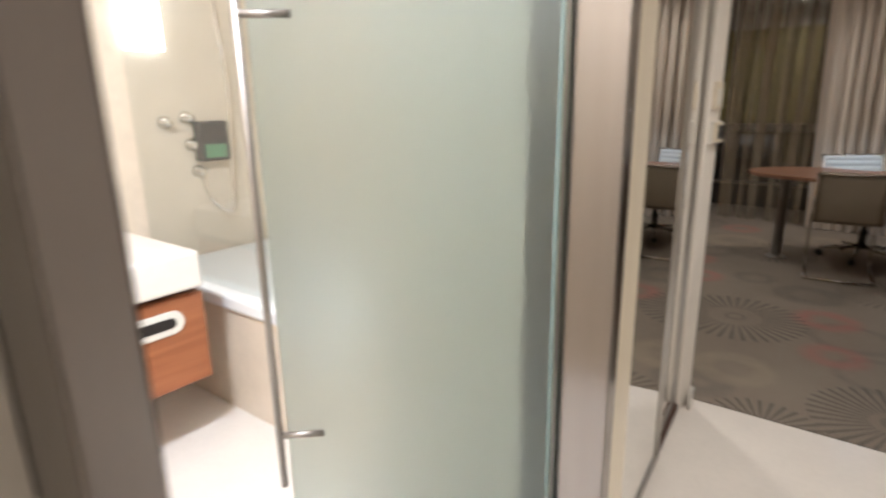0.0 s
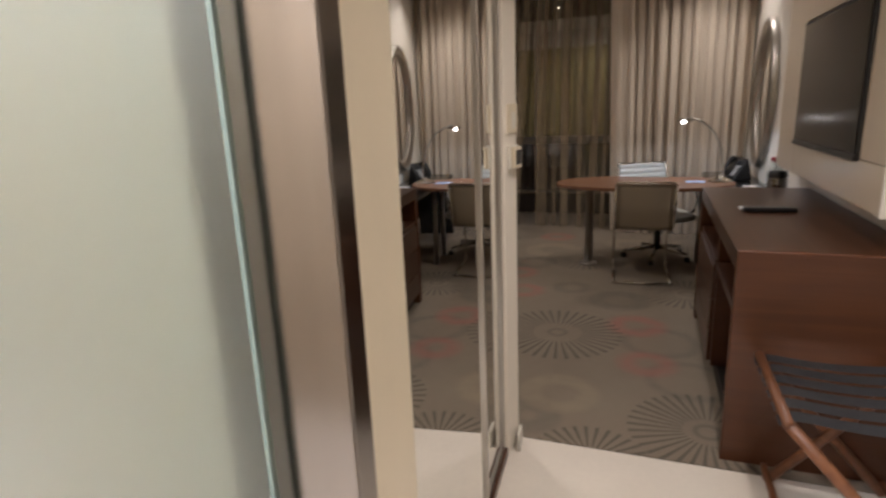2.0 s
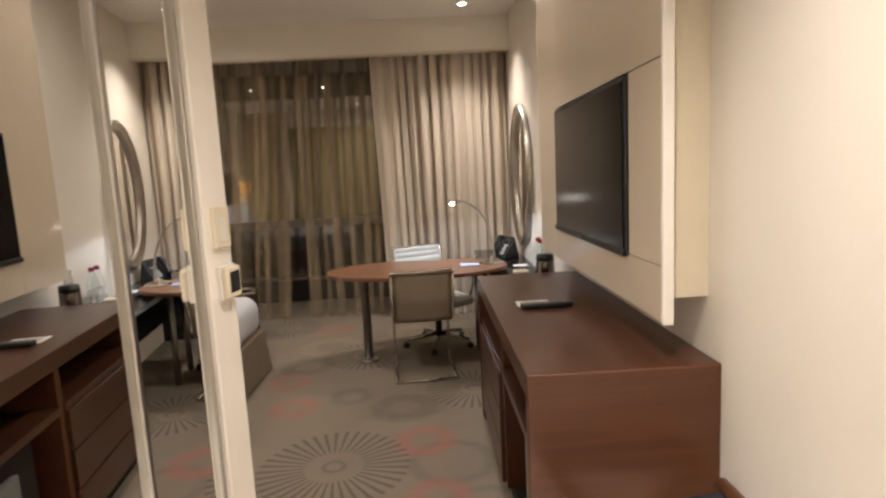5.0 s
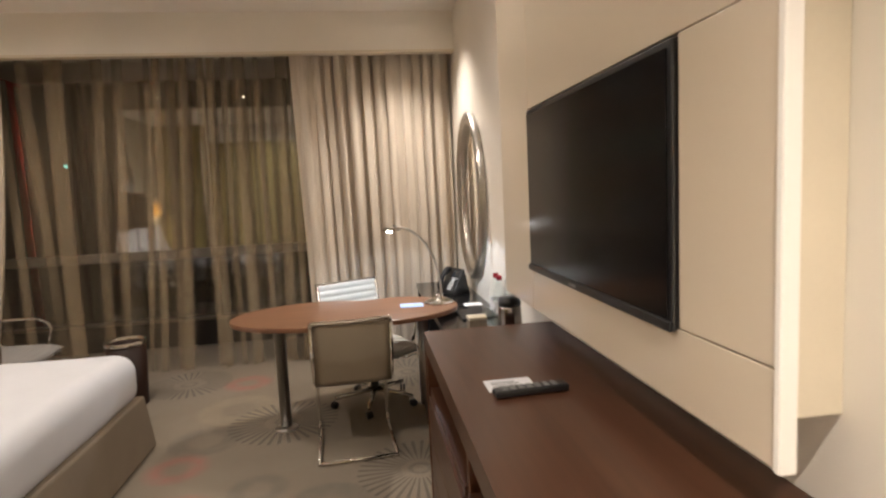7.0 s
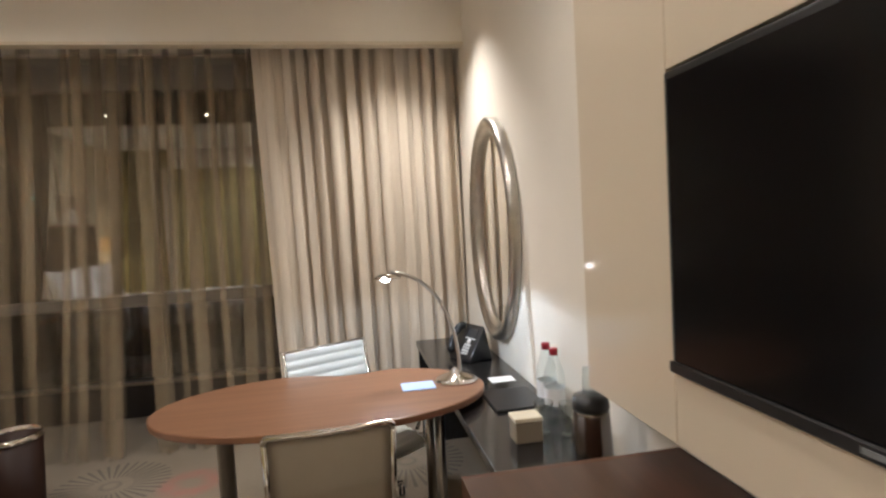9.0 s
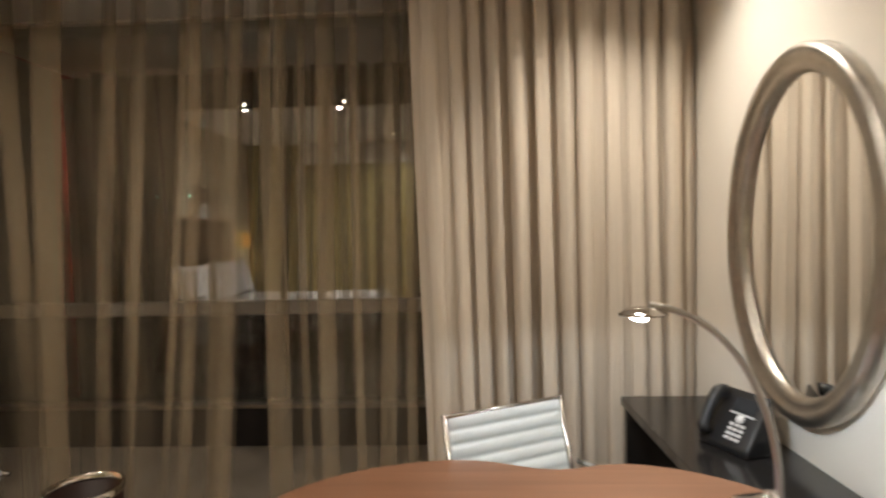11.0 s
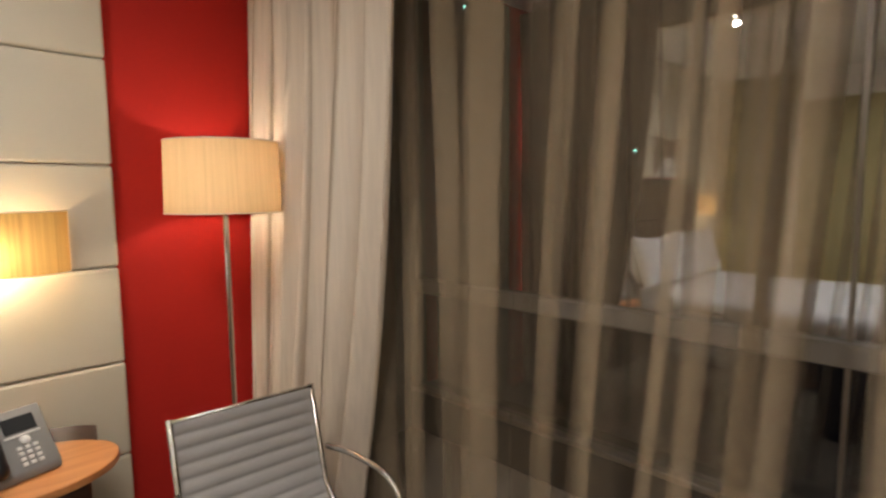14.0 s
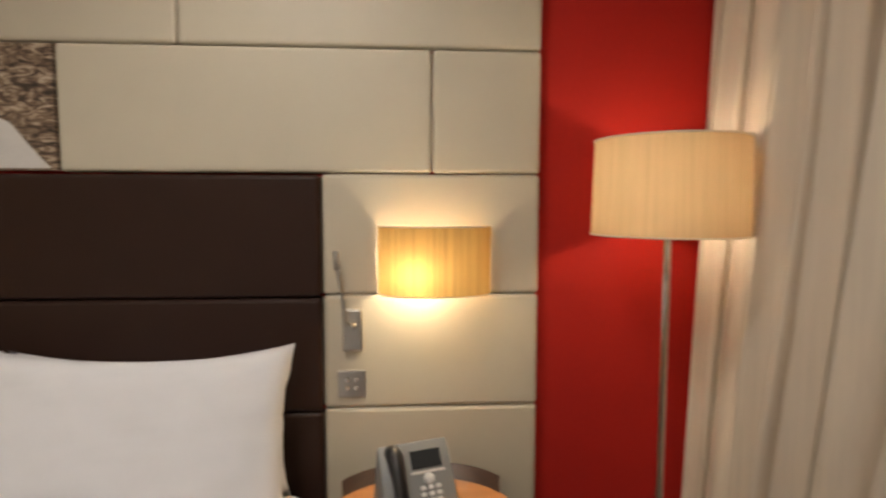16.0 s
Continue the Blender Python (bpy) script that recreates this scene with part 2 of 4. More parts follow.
def feather_mat():
    """Print of ruffled brown feathers: warped streaks from near black to cream."""
    m, n, l, b = node_mat("print_brown")
    co, mp, wave, ramp = n.new("ShaderNodeTexCoord"), n.new("ShaderNodeMapping"), n.new("ShaderNodeTexNoise"), n.new("ShaderNodeValToRGB")
    mp.inputs["Scale"].default_value, mp.inputs["Rotation"].default_value = (1, 14, 34), (0.5, 0, 0)
    wave.inputs["Scale"].default_value, wave.inputs["Detail"].default_value, wave.inputs["Distortion"].default_value = 1.0, 8, 2.2
    l.new(co.outputs["Object"], mp.inputs[0])
    l.new(mp.outputs[0], wave.inputs["Vector"])
    l.new(wave.outputs[0], ramp.inputs[0])
    stops = ramp.color_ramp.elements
    stops[0].position, stops[0].color = 0.36, (0.03, 0.018, 0.012, 1)
    stops[1].position, stops[1].color = 0.66, (0.50, 0.41, 0.31, 1)
    middle = stops.new(0.5)
    middle.color = (0.17, 0.11, 0.07, 1)
    l.new(ramp.outputs[0], b.inputs["Base Color"])
    b.inputs["Roughness"].default_value = 0.4
    return m


M_WALL = mat("wall_paint", (0.82, 0.765, 0.68), 0.55, var=0.03, scale=3, bump=0.08, bump_scale=350)
M_CEIL = mat("ceiling_paint", (0.86, 0.82, 0.76), 0.7, var=0.02, scale=3)
M_JAMB = mat("cream_trim", (0.70, 0.62, 0.48), 0.35, var=0.03)
M_RED = mat("red_paint", (0.40, 0.014, 0.009), 0.75, var=0.06, scale=4, bump=0.06, bump_scale=300)
M_RED.node_tree.nodes["Principled BSDF"].inputs["Specular IOR Level"].default_value = 0.25
M_OLIVE = mat("olive_paint", (0.38, 0.32, 0.14), 0.6, var=0.05, scale=4, bump=0.06, bump_scale=300)
M_CARPET = carpet_mat()
M_TILE = mat("cream_stone", (0.80, 0.74, 0.66), 0.22, var=0.04, scale=5, bump_scale=40, rough_var=0.05)
M_LACQUER = mat("cream_lacquer", (0.66, 0.56, 0.43), 0.28, var=0.02, scale=2, coat=0.6)
M_STEEL = mat("brushed_steel", (0.255, 0.234, 0.22), 0.16, 1.0, var=0.06, scale=3, bump=0.05, bump_scale=200, stretch=(8, 8, 0.3))
M_STEELD = mat("dark_steel", (0.30, 0.27, 0.24), 0.4, 0.9, var=0.05, scale=4)
M_CHROME = mat("chrome", (0.72, 0.69, 0.65), 0.09, 1.0, var=0.03)
M_SILVER = mat("silver_leaf", (0.50, 0.47, 0.42), 0.33, 1.0, var=0.15, scale=14, bump=0.25, bump_scale=60)
M_ALU = mat("polished_aluminium", (0.62, 0.60, 0.57), 0.2, 1.0, var=0.04)
M_MIRROR = mat("mirror_silver", (0.90, 0.90, 0.88), 0.0, 1.0, var=0.0)
M_FROST = glass_mat("frosted_glass", (0.62, 0.685, 0.66), 0.5)
M_GLASSEDGE = mat("glass_edge", (0.20, 0.26, 0.23), 0.35, var=0.03)
M_GLASS = glass_mat("clear_glass", (0.97, 0.98, 0.98), 0.0)
M_THIN = pane_mat("thin_clear", (0.95, 0.97, 0.97), 0.04)
M_PANE = pane_mat("window_pane", (0.80, 0.82, 0.80), 0.52)
M_PANE_LOW = pane_mat("lower_pane", (0.80, 0.82, 0.80), 0.12)
M_FRAME = mat("pale_grey_frame", (0.24, 0.215, 0.185), 0.5, var=0.06)
M_CONSOLE = wood_mat("dark_walnut", (0.055, 0.022, 0.011), (0.080, 0.032, 0.016), 0.35, "Y")
M_CONSOLE_END = wood_mat("dark_walnut_end", (0.078, 0.025, 0.008), (0.108, 0.035, 0.011), 0.42, "X")
# near-black; also paints the shade in the vanity's gap and handle slot
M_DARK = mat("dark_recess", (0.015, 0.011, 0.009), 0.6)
M_TABLE = wood_mat("cherry_veneer", (0.165, 0.075, 0.040), (0.225, 0.108, 0.058), 0.35, "X")
M_BEDSIDE = wood_mat("amber_veneer", (0.42, 0.17, 0.055), (0.55, 0.25, 0.09), 0.35, "Y")
M_RACK = wood_mat("rack_wood", (0.12, 0.045, 0.018), (0.22, 0.085, 0.035), 0.4, "Y")
M_VANITY = wood_mat("vanity_wood", (0.26, 0.085, 0.03), (0.36, 0.13, 0.05), 0.4, "Y")
M_BLACK = mat("black_plastic", (0.012, 0.012, 0.013), 0.35, var=0.1)
M_SCREEN = mat("tv_screen", (0.003, 0.003, 0.004), 0.17, var=0.0)
M_SCREEN.node_tree.nodes["Principled BSDF"].inputs["Specular IOR Level"].default_value = 0.35
M_BLKSHELF = mat("black_lacquer", (0.012, 0.011, 0.011), 0.22, var=0.1, coat=0.3)
M_STRAP = mat("grey_strap", (0.055, 0.055, 0.06), 0.8, var=0.2, bump=0.4, bump_scale=500)
M_WHITE_LEATHER = mat("white_leather", (0.62, 0.63, 0.60), 0.42, var=0.04, bump=0.15, bump_scale=260)
M_GREY_LEATHER = mat("grey_leather", (0.36, 0.345, 0.33), 0.45, var=0.06, bump=0.15, bump_scale=260)
M_BEIGE_LEATHER = mat("beige_leather", (0.40, 0.34, 0.26), 0.5, var=0.05, bump=0.15, bump_scale=260)
M_PANEL_LEATHER = mat("cream_leather_panel", (0.52, 0.47, 0.37), 0.5, var=0.03, bump=0.2, bump_scale=240)
M_BROWN_LEATHER = mat("brown_leather", (0.026, 0.011, 0.007), 0.45, var=0.12, bump=0.3, bump_scale=200)
M_BROWN_LEATHER.node_tree.nodes["Principled BSDF"].inputs["Specular IOR Level"].default_value = 0.25
M_LINEN = mat("white_linen", (0.70, 0.70, 0.73), 0.85, var=0.03, bump=0.2, bump_scale=500, sheen=0.1)
M_TAUPE = mat("taupe_upholstery", (0.25, 0.20, 0.145), 0.9, var=0.08, bump=0.35, bump_scale=420)
M_DRAPE = cloth_mat("drape_cloth", (0.65, 0.565, 0.465), 0.06)
M_SHEER = cloth_mat("sheer_cloth", (0.65, 0.52, 0.35), 0.3, 0.845, gather=0.07)
M_SHADE = cloth_mat("pleated_shade", (0.66, 0.48, 0.27), 0.27, var=0.2, streak=(80, 80, 0.6))
M_SCONCE = cloth_mat("amber_pleated_shade", (0.58, 0.36, 0.12), 0.14, var=0.5, streak=(85, 85, 0.6))
M_PAPER = mat("white_paper", (0.78, 0.78, 0.80), 0.7, var=0.03)
M_BLUECARD = mat("pale_blue_card", (0.36, 0.46, 0.70), 0.6, var=0.04)
M_WHITEPL = mat("white_plastic", (0.72, 0.69, 0.62), 0.4, var=0.03)
M_GREYPL = mat("grey_plastic", (0.19, 0.195, 0.20), 0.45, var=0.05)
M_KEYS = mat("light_keys", (0.62, 0.62, 0.62), 0.5, var=0.03)
M_LCD = mat("dark_display", (0.03, 0.032, 0.035), 0.12, var=0.05)
M_REDCAP = mat("red_cap", (0.35, 0.012, 0.03), 0.35, var=0.05)
M_SATIN = mat("satin_nickel", (0.48, 0.46, 0.43), 0.3, 1.0, var=0.05)
M_LAMP_ON = glow_mat("lamp_on", (1.0, 0.86, 0.66), 30)
M_LED = glow_mat("desk_lamp_on", (1.0, 0.93, 0.85), 40)
M_BATHGLOW = glow_mat("lit_diffuser", (1.0, 0.97, 0.92), 9)
M_TUB = mat("white_enamel", (0.82, 0.82, 0.80), 0.15, var=0.01)
M_BATHWALL = mat("bath_stone", (0.70, 0.60, 0.47), 0.25, var=0.07, scale=7, bump_scale=30)
M_PHOTO_A = feather_mat()
M_PHOTO_B = mat("print_white", (0.62, 0.60, 0.58), 0.4, var=0.08, scale=10)


# ---------------------------------------------------------------- mesh helpers
def mesh(name, bm, material, smooth=False):
    me = bpy.data.meshes.new(name)
    bmesh.ops.recalc_face_normals(bm, faces=bm.faces)
    bm.to_mesh(me)
    bm.free()
    me.materials.append(material)
    if smooth:
        for p in me.polygons:
            p.use_smooth = True
    return me


def part(name, bm, material, parent=None, label="", smooth=False):
    ob = new(name, mesh(name, bm, material, smooth))
    if parent is not None:
        ob.parent = parent
    if label:
        ob["label"] = label
    return ob


def thing(name, m, label, category, group=""):
    ob = new(name)
    ob.empty_display_size = 0.1
    ob.matrix_world = m
    return tagged(ob, label, category, group)


def structure(name, bm, material, label="", category="", smooth=False):
    return tagged(part(name, bm, material, None, "", smooth), label, category, "", "structure")


def box(x0, x1, y0, y1, z0, z1, bevel=0.0, seg=1, bm=None):
    own = bmesh.new()
    bmesh.ops.create_cube(own, size=1)
    for v in own.verts:
        v.co = Vector(((x0 + x1) / 2 + v.co.x * (x1 - x0), (y0 + y1) / 2 + v.co.y * (y1 - y0), (z0 + z1) / 2 + v.co.z * (z1 - z0)))
    if bevel:
        bmesh.ops.bevel(own, geom=own.edges[:], offset=bevel, segments=seg, profile=0.5, affect="EDGES")
    if bm is None:
        return own
    return join(bm, own)


def join(bm, other, m=None):
    me = bpy.data.meshes.new("tmp")
    if m is not None:
        bmesh.ops.transform(other, matrix=m, verts=other.verts)
    other.to_mesh(me)
    other.free()
    bm.from_mesh(me)
    bpy.data.meshes.remove(me)
    return bm


def tube(points, radius, seg=10, closed=False, bm=None):
    """A round bar along points, with rounded joints by the points given."""
    bm = bm or bmesh.new()
    pts = [Vector(p) for p in points]
    rings = []
    up = None
    for i, p in enumerate(pts):
        a = pts[i - 1] if (i or closed) else p
        b = pts[(i + 1) % len(pts)] if (i < len(pts) - 1 or closed) else p
        d = (b - a).normalized()
        if up is None:
            up = d.orthogonal().normalized()
        up = (up - d * up.dot(d)).normalized()
        side = d.cross(up)
        r = radius[i] if isinstance(radius, (list, tuple)) else radius
        rings.append([bm.verts.new(p + r * (math.cos(2 * math.pi * k / seg) * up + math.sin(2 * math.pi * k / seg) * side)) for k in range(seg)])
    n = len(rings)
    for i in range(n if closed else n - 1):
        a, b = rings[i], rings[(i + 1) % n]
        for k in range(seg):
            bm.faces.new((a[k], a[(k + 1) % seg], b[(k + 1) % seg], b[k]))
    if not closed:
        bm.faces.new(rings[0][::-1])
        bm.faces.new(rings[-1])
    return bm


def rounded(points, r=0.05, seg=5):
    """The same line with its corners turned into arcs."""
    pts = [Vector(p) for p in points]
    out = [pts[0]]
    for a, b, c in zip(pts, pts[1:], pts[2:]):
        d0, d1 = (a - b), (c - b)
        k = min(r, d0.length * 0.49, d1.length * 0.49)
        p0, p1 = b + d0.normalized() * k, b + d1.normalized() * k
        for i in range(seg + 1):
            t = i / seg
            out.append((1 - t) ** 2 * p0 + 2 * t * (1 - t) * b + t * t * p1)
    return out + [pts[-1]]


def lathe(profile, seg=32, bm=None, closed=True):
    """A turned body round z from (radius, height) pairs."""
    bm = bm or bmesh.new()
    rings = [[bm.verts.new((r * math.cos(2 * math.pi * k / seg), r * math.sin(2 * math.pi * k / seg), z)) for k in range(seg)] for r, z in profile]
    for a, b in zip(rings, rings[1:]):
        for k in range(seg):
            bm.faces.new((a[k], a[(k + 1) % seg], b[(k + 1) % seg], b[k]))
    if closed:
        bm.faces.new(rings[0][::-1])
        bm.faces.new(rings[-1])
    return bm


def prism(outline, z0, z1, bevel=0.0, seg=2):
    """A plate of any outline, in the xy plane."""
    bm = bmesh.new()
    low = bm.faces.new([bm.verts.new((x, y, z0)) for x, y in outline])
    top = bmesh.ops.extrude_face_region(bm, geom=[low])
    bmesh.ops.translate(bm, verts=[v for v in top["geom"] if isinstance(v, bmesh.types.BMVert)], vec=(0, 0, z1 - z0))
    if bevel:
        flat = [e for e in bm.edges if abs(e.verts[0].co.z - e.verts[1].co.z) < 1e-6]
        bmesh.ops.bevel(bm, geom=flat, offset=bevel, segments=seg, profile=0.5, affect="EDGES")
    return bm


def sheet(nu, nv, f, thick=0.0):
    """A grid sheet from f(u, v) with u, v in 0..1."""
    bm = bmesh.new()
    vs = [[bm.verts.new(f(i / nu, j / nv)) for i in range(nu + 1)] for j in range(nv + 1)]
    for j in range(nv):
        for i in range(nu):
            bm.faces.new((vs[j][i], vs[j][i + 1], vs[j + 1][i + 1], vs[j + 1][i]))
    if thick:
        bmesh.ops.solidify(bm, geom=bm.faces[:], thickness=thick)
    return bm


# ---------------------------------------------------------------- the large structure
WX = 1.165          # the wall of the console and television
HX = -3.56          # the wall of the bed
END = 8.4           # the window's glass
structure("floor_stone", box(-2.6, WX, -1.3, 3.015, -0.12, 0.0), M_TILE, "polished cream stone floor of the entrance", "floor")
structure("floor_carpet", box(HX, WX, 3.019, END + 0.2, -0.12, 0.003), M_CARPET, "beige carpet with starburst and rose ring pattern", "carpet")
structure("wall_east", box(WX, WX + 0.15, -1.3, END + 0.2, 0, CEIL), M_WALL, "cream painted wall behind the console", "wall")
structure("wall_entrance", box(-2.6, WX, -1.45, -1.3, 0, CEIL), M_WALL, "cream painted wall", "wall")
structure("wall_bed", box(HX - 0.15, HX, 2.87, END + 0.2, 0, CEIL), M_RED, "deep red painted wall behind the bed", "wall")
structure("wall_south", box(HX, -0.27, 2.87, 2.978, 0, CEIL), M_OLIVE, "olive-yellow painted partition wall", "wall")
structure("ceiling_room", box(HX, WX, 2.985, END + 0.2, CEIL, CEIL + 0.1), M_CEIL, "flat white ceiling", "ceiling")
structure("ceiling_entrance", box(-2.6, WX, -1.3, 2.983, LOW_CEIL, LOW_CEIL + 0.45), M_CEIL, "lowered white entrance ceiling", "ceiling")
structure("curtain_pelmet", box(HX, WX, 7.06, 7.13, 2.65, CEIL), M_WALL, "cream plaster pelmet above the curtains", "pelmet")
structure("pelmet_trim", box(HX, WX, 7.052, 7.138, 2.632, 2.65), M_JAMB, "thin cream edge of the pelmet", "trim")
structure("wall_bay", box(HX + 0.001, HX + 0.014, 7.42, END - 0.06, 0.004, 2.94), M_FRAME, "grey-brown side lining of the window bay", "wall")
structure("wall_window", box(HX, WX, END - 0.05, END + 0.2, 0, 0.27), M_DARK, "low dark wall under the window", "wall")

# the slanting side wall of the entrance: door frame, nib, wardrobe, end nib
SLANT = pose(0, 0, 0, 0, 0, math.degrees(math.atan(0.0765)))


def slant(x, y):
    return -0.04 - 0.0765 * y + x


def slab(name, a0, a1, y0, y1, z0, z1, material, label, category, bevel=0.0):
    """A block whose faces follow the slant; a is measured from the mirror's plane."""
    bm = box(0, 1, 0, 1, z0, z1)
    for v in bm.verts:
        y = y1 if v.co.y > 0.5 else y0
        v.co.x, v.co.y = slant(a1 if v.co.x > 0.5 else a0, y), y
    if bevel:
        bmesh.ops.bevel(bm, geom=bm.edges[:], offset=bevel, segments=2, profile=0.5, affect="EDGES")
    return structure(name, bm, material, label, category)


DOOR0, DOOR1, DOOR_TOP = 0.563, 1.337, 2.10
slab("wall_bath_1", -0.05, 0.03, -1.3, DOOR0 - 0.038, 0, LOW_CEIL, M_WALL, "cream painted entrance wall", "wall")
slab("wall_bath_2", -0.05, 0.095, DOOR0 - 0.037, DOOR1 + 0.047, DOOR_TOP + 0.06, LOW_CEIL, M_WALL, "cream wall above the bathroom door", "wall")
slab("wall_nib", -0.05, 0.099, DOOR1 + 0.049, 1.565, 0, LOW_CEIL, M_JAMB, "narrow cream wall pier beside the mirrored wardrobe", "wall", 0.004)
wall_end = box(0, 1, 2.875, 2.98, 0, CEIL)
for v in wall_end.verts:
    v.co.x = slant(0.017, 2.875) if v.co.x > 0.5 and v.co.y < 2.9 else (slant(0.049, 2.982) if v.co.x > 0.5 else slant(-0.06, 2.9))
bmesh.ops.bevel(wall_end, geom=wall_end.edges[:], offset=0.004, segments=2, profile=0.5, affect="EDGES")
structure("wall_end", wall_end, M_WALL, "narrow cream wall end after the wardrobe", "wall")
slab("baseboard", 0.050, 0.063, 2.90, 2.985, 0, 0.08, M_WHITEPL, "short white skirting piece", "baseboard", 0.003)
# wardrobe carcass behind the mirrors
slab("wall_wardrobe", -0.62, -0.58, 1.566, 2.872, 0, LOW_CEIL, M_WALL, "back of the wardrobe", "wall")
slab("wall_wardrobe_side", -0.62, -0.05, 1.52, 1.565, 0, LOW_CEIL, M_WALL, "side of the wardrobe", "wall")
slab("wardrobe_head", -0.05, 0.05, 1.566, 2.872, 2.3, LOW_CEIL, M_WALL, "wall above the wardrobe doors", "wall")
slab("wardrobe_track", -0.03, 0.018, 1.566, 2.872, 0, 0.03, M_CONSOLE, "dark brown floor track of the sliding doors", "track")
# door frame
slab("door_frame_1", -0.05, 0.105, DOOR0 - 0.037, DOOR0, 0, DOOR_TOP + 0.06, M_STEEL, "brushed steel bathroom door jamb", "door frame", 0.003)
slab("door_frame_2", -0.06, 0.114, DOOR1, DOOR1 + 0.048, 0, DOOR_TOP + 0.06, M_STEEL, "brushed steel bathroom door jamb", "door frame", 0.003)
slab("door_frame_3", -0.06, 0.114, DOOR0 + 0.001, DOOR1 - 0.001, DOOR_TOP, DOOR_TOP + 0.06, M_STEEL, "brushed steel head of the door frame", "door frame", 0.003)
# bathroom shell
structure("wall_bath_3", box(-2.7, -2.6, -1.3, 3.1, 0, LOW_CEIL), M_BATHWALL, "beige stone bathroom wall", "wall")
structure("wall_bath_4", box(-2.6, -0.72, 2.55, 2.62, 0, LOW_CEIL), M_BATHWALL, "beige stone bathroom wall", "wall")
structure("wall_bath_5", box(-2.6, -0.06, -0.35, -0.27, 0, LOW_CEIL), M_BATHWALL, "beige stone bathroom wall", "wall")
structure("wall_bath_6", box(-0.80, -0.72, 1.53, 2.55, 0, LOW_CEIL), M_BATHWALL, "beige stone bathroom wall", "wall")


# ---------------------------------------------------------------- curtains and window
def drape(name, x0, x1, y, z0, z1, folds, depth, material, label, lean0=0.0, lean1=0.0, seed=1, swirl=0.35, part_bow=0.0, billow=0.0):
    """A hanging cloth in deep folds that overlap a little; lean: how far each edge strays towards the floor."""
    rnd = random.Random(seed)
    ph = [rnd.uniform(0, 6.28) for _ in range(6)]
    pitch = (x1 - x0) / folds

    def f(u, v):
        z = z0 + (z1 - z0) * v
        low = (1 - v)
        a = u * folds * 2 * math.pi + 0.9 * math.sin(u * folds * 1.7 + ph[0]) + 0.7 * math.sin(u * folds * 0.9 + ph[1])
        a += low * 0.5 * math.sin(u * 9 + ph[2])
        amp = depth * (0.65 + 0.35 * math.sin(u * folds * 0.8 + ph[3])) * (0.7 + 0.5 * low)
        x = x0 + (x1 - x0) * u + swirl * pitch * math.sin(2 * a + ph[4]) * 0.5
        x += lean0 * low ** 1.3 * (1 - u) + lean1 * low ** 1.3 * u + part_bow * math.sin(math.pi * v) * (u if part_bow > 0 else 1 - u)
        return Vector((x, y - billow * low * (1 - u) + amp * math.sin(a) + 0.3 * amp * math.sin(2.3 * a + ph[5]) + 0.012 * math.sin(5 * v + u * 20), z))

    ob = part(name, sheet(int(folds * 18), 14, f), material, None, "", True)
    return tagged(ob, label, "curtain")


def sheer(name, x0, x1, y, z0, z1, pleats, label, lean0, lean1, seed):
    """A thin cloth, flat but for pleats (place, stray towards the floor, width) in which it lies in five layers."""
    line = [(x0, 0.0, lean0)]
    for x, s, w in pleats:
        last, s0 = line[-1][0], line[-1][2]
        if x - 0.4 * w > last:
            line += [(last + (x - 0.4 * w - last) * q / 5, 0.0, s0 + (s - s0) * q / 5) for q in range(1, 5)]
        for dx, dy in ((-0.35, 0.004), (0.0, -0.004), (0.45, -0.007), (0.5, -0.010), (0.3, -0.013), (-0.3, -0.015), (-0.45, -0.018), (-0.2, -0.020), (0.4, -0.022), (0.55, -0.026), (0.4, -0.030), (0.0, -0.033), (-0.35, -0.036), (-0.5, -0.042), (-0.35, -0.047), (0.0, -0.046), (0.4, -0.036), (0.7, -0.016)):
            line.append((x + dx * w, dy, s))
    last, s0 = line[-1][0], line[-1][2]
    line += [(last + (x1 - last) * q / 6, 0.0, s0 + (lean1 - s0) * q / 6) for q in range(1, 7)]
    n = len(line) - 1

    def f(u, v):
        px, py, s = line[round(u * n)]
        low = 1 - v
        return Vector((px + s * low ** 1.1 + 0.012 * math.sin(4 * v + px * 5), y + py * (0.8 + 0.7 * low) + 0.034 * math.sin(px * 29 + seed + 0.6 * math.sin(px * 7)) + 0.014 * math.sin(px * 53 + low * 1.5), z0 + (z1 - z0) * v))

    return tagged(part(name, sheet(n, 12, f), M_SHEER, None, "", True), label, "curtain")


drape("curtain", -0.19, 1.15, 7.285, 0.012, 2.9, 12.5, 0.06, M_DRAPE, "heavy beige blackout curtain hanging in pleats by the window", 0.05, 0.0, 3)
drape("curtain", -3.54, -2.435, 7.305, 0.012, 2.9, 6.5, 0.062, M_DRAPE, "heavy beige blackout curtain in loose uneven pleats beside the floor lamp", 0.0, -0.36, 8, 0.28, 0.05, 0.12)
PLEATS_WEST = [(-3.1, 0.05, 0.09), (-2.93, 0.04, 0.05), (-2.78, 0.06, 0.08), (-2.58, 0.06, 0.05), (-2.363, 0.076, 0.05), (-2.114, -0.069, 0.10), (-1.802, -0.109, 0.10), (-1.632, -0.15, 0.09), (-1.40, -0.20, 0.05), (-1.305, -0.17, 0.05), (-1.20, -0.15, 0.045), (-1.085, -0.20, 0.07)]
PLEATS_EAST = [(-0.965, -0.03, 0.065), (-0.872, -0.06, 0.05), (-0.779, -0.035, 0.055), (-0.655, -0.03, 0.08), (-0.52, 0.02, 0.05), (-0.315, -0.06, 0.09), (-0.235, 0.0, 0.05), (0.05, 0.02, 0.07), (0.25, 0.0, 0.05)]
